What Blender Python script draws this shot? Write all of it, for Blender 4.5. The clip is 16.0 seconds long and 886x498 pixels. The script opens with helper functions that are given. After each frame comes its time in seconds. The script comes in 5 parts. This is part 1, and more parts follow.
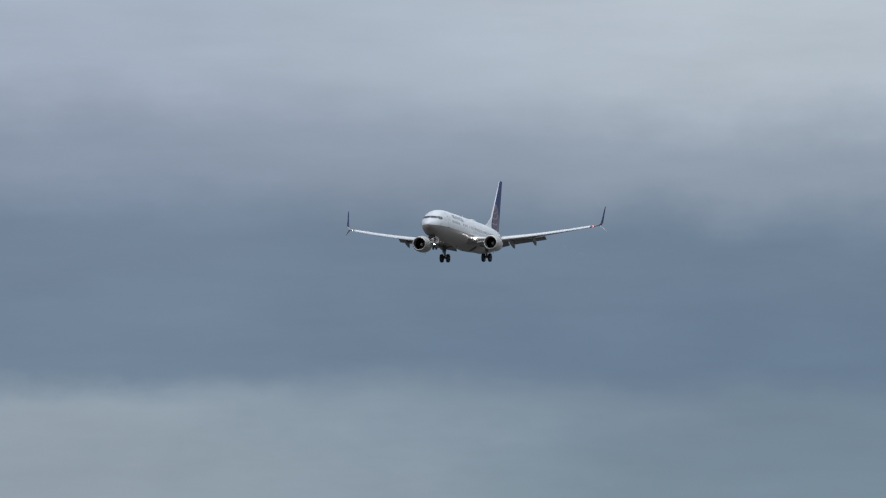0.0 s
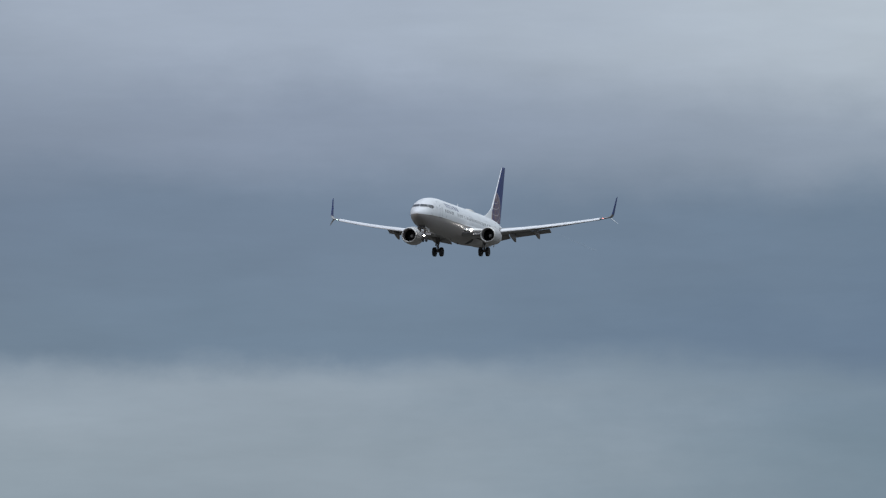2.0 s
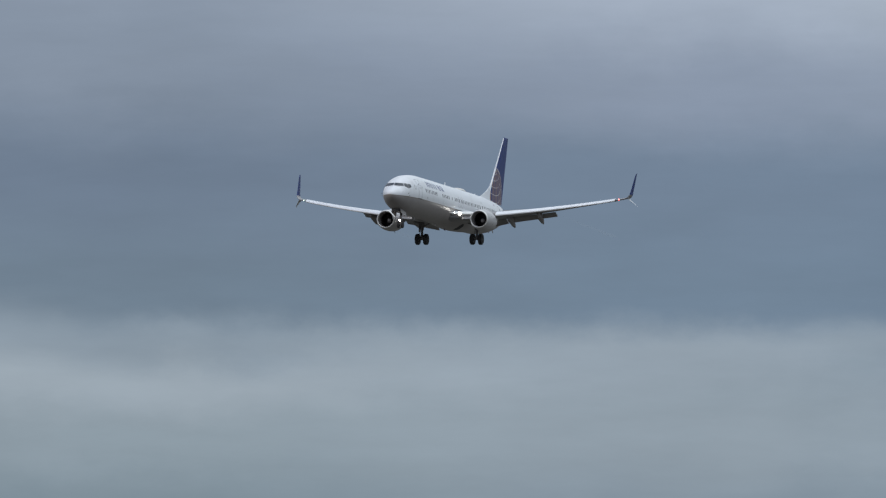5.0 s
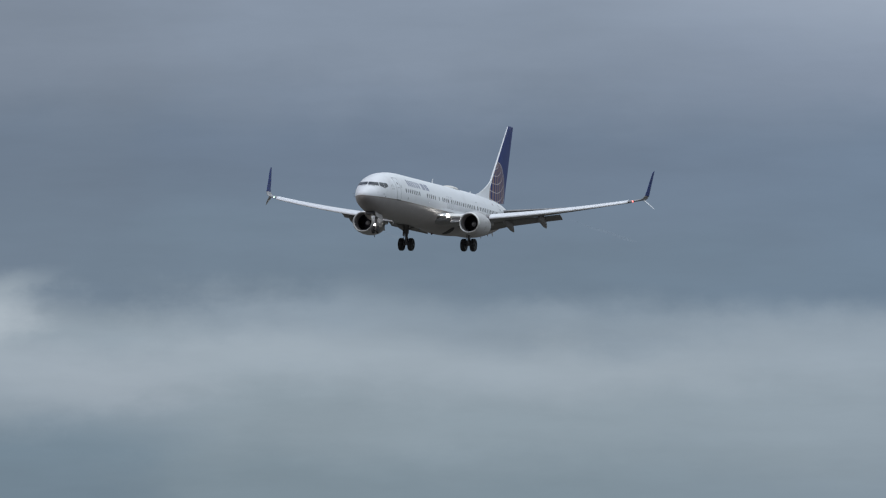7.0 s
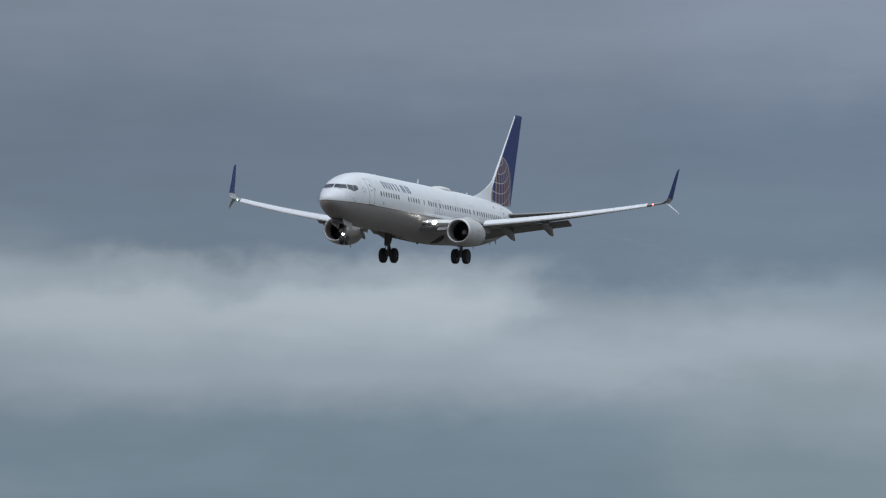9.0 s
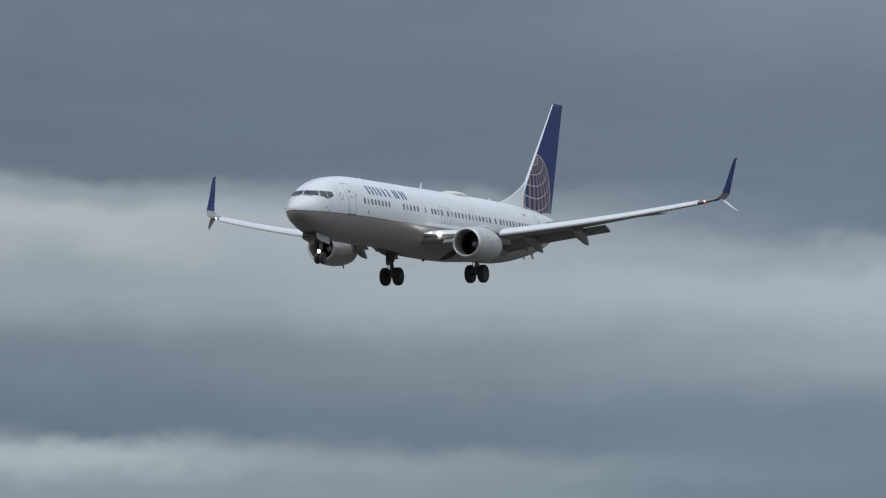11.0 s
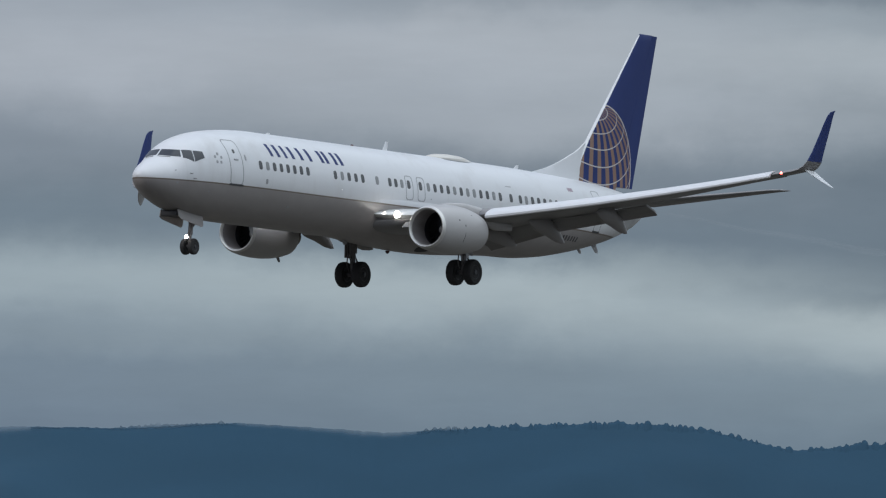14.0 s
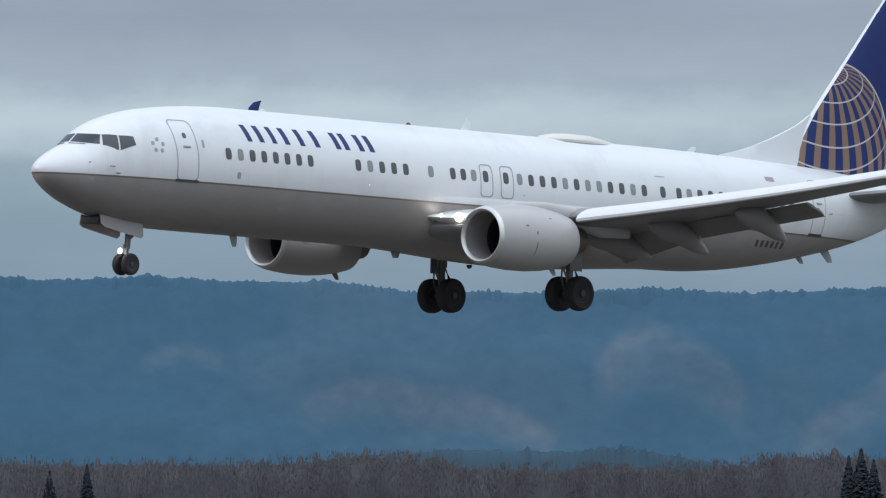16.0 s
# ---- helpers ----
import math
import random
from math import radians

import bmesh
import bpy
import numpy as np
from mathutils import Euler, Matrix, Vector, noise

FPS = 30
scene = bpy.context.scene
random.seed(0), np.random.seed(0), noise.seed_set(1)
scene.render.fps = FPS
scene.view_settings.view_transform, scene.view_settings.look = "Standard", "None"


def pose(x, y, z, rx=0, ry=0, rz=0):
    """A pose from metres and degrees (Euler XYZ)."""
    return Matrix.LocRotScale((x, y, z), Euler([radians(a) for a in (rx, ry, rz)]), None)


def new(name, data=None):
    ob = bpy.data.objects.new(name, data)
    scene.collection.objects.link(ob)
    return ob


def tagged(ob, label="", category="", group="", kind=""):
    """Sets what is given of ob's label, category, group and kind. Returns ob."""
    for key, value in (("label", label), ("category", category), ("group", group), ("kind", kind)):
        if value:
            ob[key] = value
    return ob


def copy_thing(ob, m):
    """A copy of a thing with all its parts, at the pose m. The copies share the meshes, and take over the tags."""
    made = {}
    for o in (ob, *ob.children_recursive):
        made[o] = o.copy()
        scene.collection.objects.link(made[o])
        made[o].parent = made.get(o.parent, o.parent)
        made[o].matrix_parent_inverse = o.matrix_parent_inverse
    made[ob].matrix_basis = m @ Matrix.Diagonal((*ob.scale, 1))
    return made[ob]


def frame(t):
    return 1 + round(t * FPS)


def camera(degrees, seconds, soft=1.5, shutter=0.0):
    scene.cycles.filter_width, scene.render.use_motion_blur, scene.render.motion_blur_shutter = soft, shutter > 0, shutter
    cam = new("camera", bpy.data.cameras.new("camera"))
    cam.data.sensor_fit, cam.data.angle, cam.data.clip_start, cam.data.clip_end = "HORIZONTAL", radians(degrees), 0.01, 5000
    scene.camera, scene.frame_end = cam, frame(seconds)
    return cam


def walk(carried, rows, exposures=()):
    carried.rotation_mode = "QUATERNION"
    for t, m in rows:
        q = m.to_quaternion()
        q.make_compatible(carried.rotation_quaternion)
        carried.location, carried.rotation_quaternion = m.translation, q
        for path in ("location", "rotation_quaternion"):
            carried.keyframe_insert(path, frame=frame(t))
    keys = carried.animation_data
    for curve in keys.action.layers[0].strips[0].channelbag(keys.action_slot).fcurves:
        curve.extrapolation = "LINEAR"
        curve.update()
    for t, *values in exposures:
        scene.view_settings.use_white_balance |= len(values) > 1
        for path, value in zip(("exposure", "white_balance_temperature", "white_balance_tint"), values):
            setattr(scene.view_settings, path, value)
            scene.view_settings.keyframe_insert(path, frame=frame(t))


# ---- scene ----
EYE = (0.0, 0.0, 2.0)
FOV = 4.2797
CAMERA_ROWS = [  # seconds, pan, tilt in degrees
    (0, -31.2462, 2.6475),
    (0.5, -31.0027, 2.6210),
    (1, -30.7484, 2.5958),
    (1.5, -30.4747, 2.5664),
    (2, -30.2028, 2.5429),
    (2.5, -29.9270, 2.5106),
    (3, -29.6211, 2.4739),
    (3.5, -29.2756, 2.4389),
    (4, -28.9522, 2.3988),
    (4.5, -28.5743, 2.3768),
    (5, -28.1836, 2.3530),
    (5.5, -27.7707, 2.3316),
    (6, -27.3343, 2.3119),
    (6.5, -26.8886, 2.2932),
    (7, -26.3707, 2.2749),
    (7.5, -25.8617, 2.2534),
    (8, -25.3273, 2.2314),
    (8.5, -24.6789, 2.2129),
    (9, -23.9453, 2.2000),
    (9.5, -23.1947, 2.1860),
    (10, -22.3523, 2.1700),
    (10.5, -21.4332, 2.1498),
    (11, -20.4305, 2.1231),
    (11.5, -19.3241, 2.0945),
    (12, -18.1519, 2.0343),
    (12.5, -16.8161, 1.9754),
    (13, -15.3474, 1.9034),
    (13.5, -13.6709, 1.8087),
    (14, -11.6872, 1.6917),
    (14.5, -9.3786, 1.5776),
    (15, -6.7085, 1.4667),
    (15.5, -3.6086, 1.3637),
    (16, 0.0000, 1.2494),
]

cam = camera(FOV, 16.0, soft=1.25)
walk(cam, [(t, pose(*EYE, 90 + tilt, 0, pan)) for t, pan, tilt in CAMERA_ROWS],
     exposures=[(0, 0.0), (13.5, 0.0), (14.5, 0.07), (15.2, 0.22), (16, 0.43)])

# ---------------------------------------------------------------- light
SUN_TURN, SUN_HEIGHT = 248.0, 29.0
world = bpy.data.worlds.new("overcast")
scene.world = world
world.use_nodes = True


def build_sky(nt):
    nodes, links = nt.nodes, nt.links
    bg = nodes["Background"]
    tc = nodes.new("ShaderNodeTexCoord")
    sep = nodes.new("ShaderNodeSeparateXYZ")
    links.new(tc.outputs["Generated"], sep.inputs[0])

    def m(op, a, b=None, c=None):
        n = nodes.new("ShaderNodeMath")
        n.operation = op
        for i, v in enumerate((a, b, c)):
            if v is None:
                continue
            if isinstance(v, (int, float)):
                n.inputs[i].default_value = v
            else:
                links.new(v, n.inputs[i])
        return n.outputs[0]

    x, y, z = sep.outputs
    azim = m("MULTIPLY", m("ARCTAN2", m("MULTIPLY", x, -1.0), y), 57.29578)
    elev = m("MULTIPLY", m("ARCSINE", z), 57.29578)
    comb = nodes.new("ShaderNodeCombineXYZ")
    links.new(azim, comb.inputs[0])
    links.new(elev, comb.inputs[1])

    def cloud(sx, sy, scale, detail, rough, shift):
        mp = nodes.new("ShaderNodeMapping")
        mp.inputs["Scale"].default_value = (sx, sy, 1)
        mp.inputs["Location"].default_value = (shift, shift * 1.7, shift)
        links.new(comb.outputs[0], mp.inputs[0])
        n = nodes.new("ShaderNodeTexNoise")
        n.inputs["Scale"].default_value = scale
        n.inputs["Detail"].default_value = detail
        n.inputs["Roughness"].default_value = rough
        links.new(mp.outputs[0], n.inputs["Vector"])
        return m("SUBTRACT", n.outputs["Fac"], 0.5)

    wisp = cloud(0.8, 1.6, 1.2, 6, 0.55, 3.0)
    fine = cloud(0.6, 3.0, 1.6, 5, 0.6, 6.0)
    bank = cloud(0.35, 1.0, 0.9, 3, 0.5, 9.0)
    puff = cloud(1.5, 2.0, 1.3, 6, 0.58, 14.0)
    lift = m("ADD", m("ADD", m("MULTIPLY", wisp, 0.22), m("MULTIPLY", bank, 0.1)), m("MULTIPLY", puff, 0.25))
    level = m("MULTIPLY", m("ADD", elev, lift), 0.2)

    def ramp(stops):
        n = nodes.new("ShaderNodeValToRGB")
        n.color_ramp.interpolation = "EASE"
        e = n.color_ramp.elements
        while len(e) < len(stops):
            e.new(0.5)
        for k, (deg, c) in enumerate(stops):
            e[k].position = deg / 5
            e[k].color = (*[((v / 255 + 0.055) / 1.055) ** 2.4 * w for v, w in zip(c, (0.985, 1.0, 1.035))], 1)
        links.new(level, n.inputs[0])
        return n.outputs[0]

    # cloud banks by bearing: from the far approach round to the hills
    stacks = [
        (-33.0, [(0.6, (104, 125, 142)), (1.45, (119, 138, 152)), (1.85, (115, 134, 150)), (2.1, (102, 122, 144)), (2.65, (108, 127, 147)), (3.05, (144, 156, 170)), (3.5, (182, 192, 201)), (4.5, (196, 205, 211))]),
        (-29.3, [(0.6, (118, 136, 150)), (1.5, (146, 159, 169)), (1.85, (150, 163, 174)), (2.1, (112, 131, 150)), (2.7, (113, 130, 150)), (3.15, (138, 150, 168)), (3.6, (166, 177, 192)), (4.8, (182, 191, 202))]),
        (-26.6, [(0.6, (116, 132, 145)), (1.1, (126, 142, 152)), (1.45, (142, 156, 165)), (1.72, (157, 169, 178)), (1.9, (138, 152, 164)), (2.1, (110, 127, 143)), (2.75, (109, 124, 143)), (3.3, (133, 145, 161)), (4.8, (165, 175, 188))]),
        (-25.6, [(0.6, (116, 132, 145)), (1.1, (126, 142, 152)), (1.45, (142, 156, 165)), (1.78, (160, 172, 181)), (1.98, (142, 156, 168)), (2.22, (112, 129, 145)), (2.75, (109, 124, 143)), (3.3, (133, 145, 161)), (4.8, (165, 175, 188))]),
        (-24.6, [(0.6, (104, 122, 136)), (1.3, (116, 134, 147)), (1.68, (160, 171, 180)), (1.88, (146, 159, 169)), (2.1, (111, 127, 143)), (2.75, (108, 122, 139)), (3.3, (126, 137, 152)), (4.8, (160, 170, 182))]),
        (-23.9, [(0.6, (106, 124, 137)), (1.3, (114, 132, 145)), (1.62, (150, 162, 171)), (1.98, (176, 186, 193)), (2.12, (154, 166, 175)), (2.25, (110, 125, 141)), (2.75, (107, 121, 138)), (3.3, (126, 137, 152)), (4.8, (160, 170, 182))]),
        (-22.4, [(0.6, (108, 125, 138)), (1.3, (116, 133, 146)), (1.65, (148, 160, 169)), (1.95, (168, 178, 185)), (2.1, (147, 159, 168)), (2.24, (108, 123, 138)), (2.75, (105, 119, 135)), (3.3, (122, 133, 147)), (4.8, (142, 152, 164))]),
        (-20.4, [(0.5, (110, 127, 138)), (0.95, (134, 149, 157)), (1.05, (140, 154, 161)), (1.2, (108, 124, 137)), (1.6, (126, 140, 150)), (1.9, (160, 170, 177)), (2.24, (164, 173, 180)), (2.36, (136, 149, 158)), (2.46, (103, 117, 131)), (4.8, (122, 132, 144))]),
        (-18.6, [(0.6, (106, 123, 137)), (0.95, (136, 150, 159)), (1.12, (170, 181, 185)), (1.26, (103, 119, 133)), (1.6, (115, 130, 142)), (1.95, (152, 162, 169)), (2.3, (174, 182, 187)), (2.42, (148, 158, 165)), (2.53, (101, 115, 128)), (4.8, (120, 130, 142))]),
        (-17.4, [(0.6, (106, 123, 137)), (1.0, (136, 150, 159)), (1.2, (176, 187, 190)), (1.34, (102, 118, 131)), (1.65, (112, 127, 139)), (2.05, (150, 160, 167)), (2.38, (174, 182, 187)), (2.5, (148, 158, 165)), (2.62, (102, 116, 129)), (4.8, (121, 131, 143))]),
        (-16.5, [(0.6, (104, 122, 136)), (1.0, (130, 145, 155)), (1.25, (178, 189, 191)), (1.39, (102, 118, 131)), (1.75, (110, 125, 137)), (2.2, (148, 158, 166)), (2.66, (178, 186, 190)), (2.8, (152, 162, 168)), (2.92, (105, 118, 130)), (4.8, (122, 132, 143))]),
        (-14.6, [(0.6, (104, 122, 136)), (1.0, (124, 140, 151)), (1.3, (174, 186, 189)), (1.5, (104, 119, 131)), (1.95, (108, 122, 134)), (2.3, (146, 156, 164)), (2.58, (168, 177, 183)), (2.76, (148, 159, 167)), (2.92, (112, 125, 136)), (4.8, (126, 136, 147))]),
        (-12.0, [(0.75, (112, 129, 143)), (1.1, (122, 138, 150)), (1.5, (166, 179, 184)), (1.72, (110, 125, 137)), (2.05, (120, 132, 143)), (2.35, (160, 168, 176)), (2.72, (168, 175, 182)), (2.98, (138, 148, 157)), (4.8, (140, 148, 158))]),
        (-9.5, [(0.75, (108, 125, 141)), (1.1, (117, 133, 147)), (1.3, (132, 147, 158)), (1.55, (156, 170, 177)), (1.85, (112, 127, 139)), (2.15, (128, 139, 150)), (2.6, (168, 175, 183)), (3.2, (150, 160, 170)), (4.8, (150, 158, 168))]),
        (0.5, [(0.8, (110, 131, 147)), (1.25, (119, 138, 152)), (1.6, (129, 148, 159)), (1.9, (165, 179, 186)), (2.12, (142, 154, 166)), (2.4, (131, 142, 156)), (3.0, (142, 150, 161)), (4.8, (142, 151, 166))]),
    ]
    tilted = m("ADD", azim, m("ADD", m("MULTIPLY", wisp, 1.4), m("MULTIPLY", puff, 1.2)))
    colour = ramp(stacks[0][1])
    for (a0, _), (a1, stops) in zip(stacks, stacks[1:]):
        mr = nodes.new("ShaderNodeMapRange")
        mr.interpolation_type = "SMOOTHSTEP"
        mr.inputs["From Min"].default_value, mr.inputs["From Max"].default_value = a0, a1
        links.new(tilted, mr.inputs["Value"])
        mx = nodes.new("ShaderNodeMix")
        mx.data_type = "RGBA"
        links.new(mr.outputs[0], mx.inputs[0])
        links.new(colour, mx.inputs[6])
        links.new(ramp(stops), mx.inputs[7])
        colour = mx.outputs[2]

    # the overcast brightens towards the zenith
    rise = nodes.new("ShaderNodeMapRange")
    rise.interpolation_type = "SMOOTHSTEP"
    rise.inputs["From Min"].default_value, rise.inputs["From Max"].default_value = 5.0, 60.0
    rise.inputs["To Min"].default_value, rise.inputs["To Max"].default_value = 1.0, ZENITH
    links.new(elev, rise.inputs["Value"])
    vs = nodes.new("ShaderNodeVectorMath")
    vs.operation = "SCALE"
    links.new(colour, vs.inputs[0])
    links.new(m("MULTIPLY", rise.outputs[0], m("ADD", m("MULTIPLY_ADD", fine, 0.22, 1.0), m("MULTIPLY", wisp, 0.12))), vs.inputs[3])
    # a little clear sky shows through
    sky = nodes.new("ShaderNodeTexSky")
    sky.sky_type = "NISHITA"
    sky.sun_disc = False
    sky.sun_elevation, sky.sun_rotation = radians(SUN_HEIGHT), radians(SUN_TURN)
    thin = nodes.new("ShaderNodeVectorMath")
    thin.operation = "SCALE"
    links.new(sky.outputs[0], thin.inputs[0])
    thin.inputs[3].default_value = 0.05
    mx = nodes.new("ShaderNodeMix")
    mx.data_type = "RGBA"
    mx.inputs[0].default_value = 0.06
    links.new(vs.outputs[0], mx.inputs[6])
    links.new(thin.outputs[0], mx.inputs[7])
    links.new(mx.outputs[2], bg.inputs[0])
    bg.inputs[1].default_value = 1.0


ZENITH = 2.6
build_sky(world.node_tree)

sun = new("sun", bpy.data.lights.new("sun", "SUN"))
sun.data.energy, sun.data.angle, sun.data.color = 0.95, radians(16), (1.0, 0.96, 0.9)
sun.rotation_euler = (radians(90 - SUN_HEIGHT), 0, radians(180 - SUN_TURN))


# ---------------------------------------------------------------- materials
def node_material(name):
    m = bpy.data.materials.new(name)
    m.use_nodes = True
    nt = m.node_tree
    return m, nt, nt.nodes["Principled BSDF"]


def link(nt, a, b):
    nt.links.new(a, b)


def math_node(nt, op, a, b=None, c=None):
    n = nt.nodes.new("ShaderNodeMath")
    n.operation = op
    for i, v in enumerate((a, b, c)):
        if v is None:
            continue
        if isinstance(v, (int, float)):
            n.inputs[i].default_value = v
        else:
            nt.links.new(v, n.inputs[i])
    return n.outputs[0]


def noise_node(nt, vector, scale, detail=4.0, rough=0.55):
    n = nt.nodes.new("ShaderNodeTexNoise")
    n.inputs["Scale"].default_value = scale
    n.inputs["Detail"].default_value = detail
    n.inputs["Roughness"].default_value = rough
    nt.links.new(vector, n.inputs["Vector"])
    return n.outputs["Fac"]


def mix_colour(nt, fac, a, b):
    n = nt.nodes.new("ShaderNodeMix")
    n.data_type = "RGBA"
    for sock, v in ((n.inputs[0], fac), (n.inputs[6], a), (n.inputs[7], b)):
        if isinstance(v, (int, float)):
            sock.default_value = v
        elif isinstance(v, tuple):
            sock.default_value = (*v, 1) if len(v) == 3 else v
        else:
            nt.links.new(v, sock)
    return n.outputs[2]


def object_xyz(nt, stretch=None):
    tc = nt.nodes.new("ShaderNodeTexCoord")
    out = tc.outputs["Object"]
    if stretch:
        mp = nt.nodes.new("ShaderNodeMapping")
        mp.inputs["Scale"].default_value = stretch
        nt.links.new(out, mp.inputs["Vector"])
        return mp.outputs[0]
    return out


def plain(name, colour, rough=0.5, metal=0.0, vary=0.12, scale=1.5, stretch=None, bump=0.0, gloss=0.5):
    """A surface with stains at two scales and a fine relief."""
    m, nt, bsdf = node_material(name)
    v = object_xyz(nt, stretch)
    big, fine = noise_node(nt, v, scale), noise_node(nt, v, scale * 11, 3)
    both = math_node(nt, "MULTIPLY_ADD", fine, 0.35, math_node(nt, "MULTIPLY", big, 0.65))
    low = tuple(c * (1 - vary) for c in colour)
    high = tuple(min(1, c * (1 + vary)) for c in colour)
    link(nt, mix_colour(nt, both, low, high), bsdf.inputs["Base Color"])
    r = math_node(nt, "MULTIPLY_ADD", big, 0.2, rough - 0.1)
    link(nt, r, bsdf.inputs["Roughness"])
    bsdf.inputs["Metallic"].default_value = metal
    bsdf.inputs["Specular IOR Level"].default_value = gloss
    if bump:
        b = nt.nodes.new("ShaderNodeBump")
        b.inputs["Strength"].default_value = bump
        b.inputs["Distance"].default_value = 0.02
        link(nt, fine, b.inputs["Height"])
        link(nt, b.outputs[0], bsdf.inputs["Normal"])
    return m


def glow(name, colour, strength):
    m, nt, bsdf = node_material(name)
    bsdf.inputs["Base Color"].default_value = (0.8, 0.8, 0.8, 1)
    bsdf.inputs["Emission Color"].default_value = (*colour, 1)
    bsdf.inputs["Emission Strength"].default_value = strength
    return m


WHITE = (0.71, 0.715, 0.73)
GREY = (0.305, 0.28, 0.272)


def fuselage_paint():
    """White crown, grey belly, a thin bronze line between them, panel joints and streaks."""
    m, nt, bsdf = node_material("fuselage paint")
    v = object_xyz(nt)
    sep = nt.nodes.new("ShaderNodeSeparateXYZ")
    link(nt, v, sep.inputs[0])
    x, z = sep.outputs[0], sep.outputs[2]
    height = -0.575
    above = math_node(nt, "SUBTRACT", z, height)
    crown = math_node(nt, "GREATER_THAN", above, 0.0)
    line = math_node(nt, "LESS_THAN", math_node(nt, "ABSOLUTE", above), 0.028)
    streak = noise_node(nt, object_xyz(nt, (0.25, 1.5, 1.5)), 1.2, 5)
    soot = noise_node(nt, object_xyz(nt, (0.6, 2.0, 0.35)), 2.0, 5)
    white = mix_colour(nt, streak, tuple(c * 0.93 for c in WHITE), tuple(min(1, c * 1.06) for c in WHITE))
    grey = mix_colour(nt, soot, tuple(c * 0.82 for c in GREY), tuple(c * 1.15 for c in GREY))
    # faint smudges and wash-down streaks
    smear = noise_node(nt, object_xyz(nt, (0.7, 1.0, 0.22)), 1.1, 6, 0.6)
    sm = nt.nodes.new("ShaderNodeMapRange")
    sm.inputs["From Min"].default_value, sm.inputs["From Max"].default_value = 0.52, 0.78
    link(nt, smear, sm.inputs["Value"])
    dirt = math_node(nt, "MULTIPLY", sm.outputs[0], 0.42)
    white = mix_colour(nt, dirt, white, (0.5, 0.48, 0.47))
    col = mix_colour(nt, crown, grey, white)
    col = mix_colour(nt, line, col, (0.16, 0.125, 0.1))
    # skin joints every few frames
    frames = math_node(nt, "ABSOLUTE", math_node(nt, "SUBTRACT", math_node(nt, "FRACT", math_node(nt, "MULTIPLY", x, 0.36)), 0.5))
    joint = math_node(nt, "LESS_THAN", frames, 0.006)
    col = mix_colour(nt, math_node(nt, "MULTIPLY", joint, 0.05), col, (0.2, 0.2, 0.2))
    link(nt, col, bsdf.inputs["Base Color"])
    link(nt, math_node(nt, "MULTIPLY_ADD", streak, 0.18, 0.26), bsdf.inputs["Roughness"])
    # the thin skin is a little wavy between its frames
    bump = nt.nodes.new("ShaderNodeBump")
    bump.inputs["Strength"].default_value = 0.12
    bump.inputs["Distance"].default_value = 0.02
    link(nt, noise_node(nt, object_xyz(nt, (1.0, 1.0, 0.8)), 1.9, 3), bump.inputs["Height"])
    link(nt, bump.outputs[0], bsdf.inputs["Normal"])
    return m


BLUE = (0.011, 0.027, 0.13)
TAN = (0.255, 0.16, 0.122)


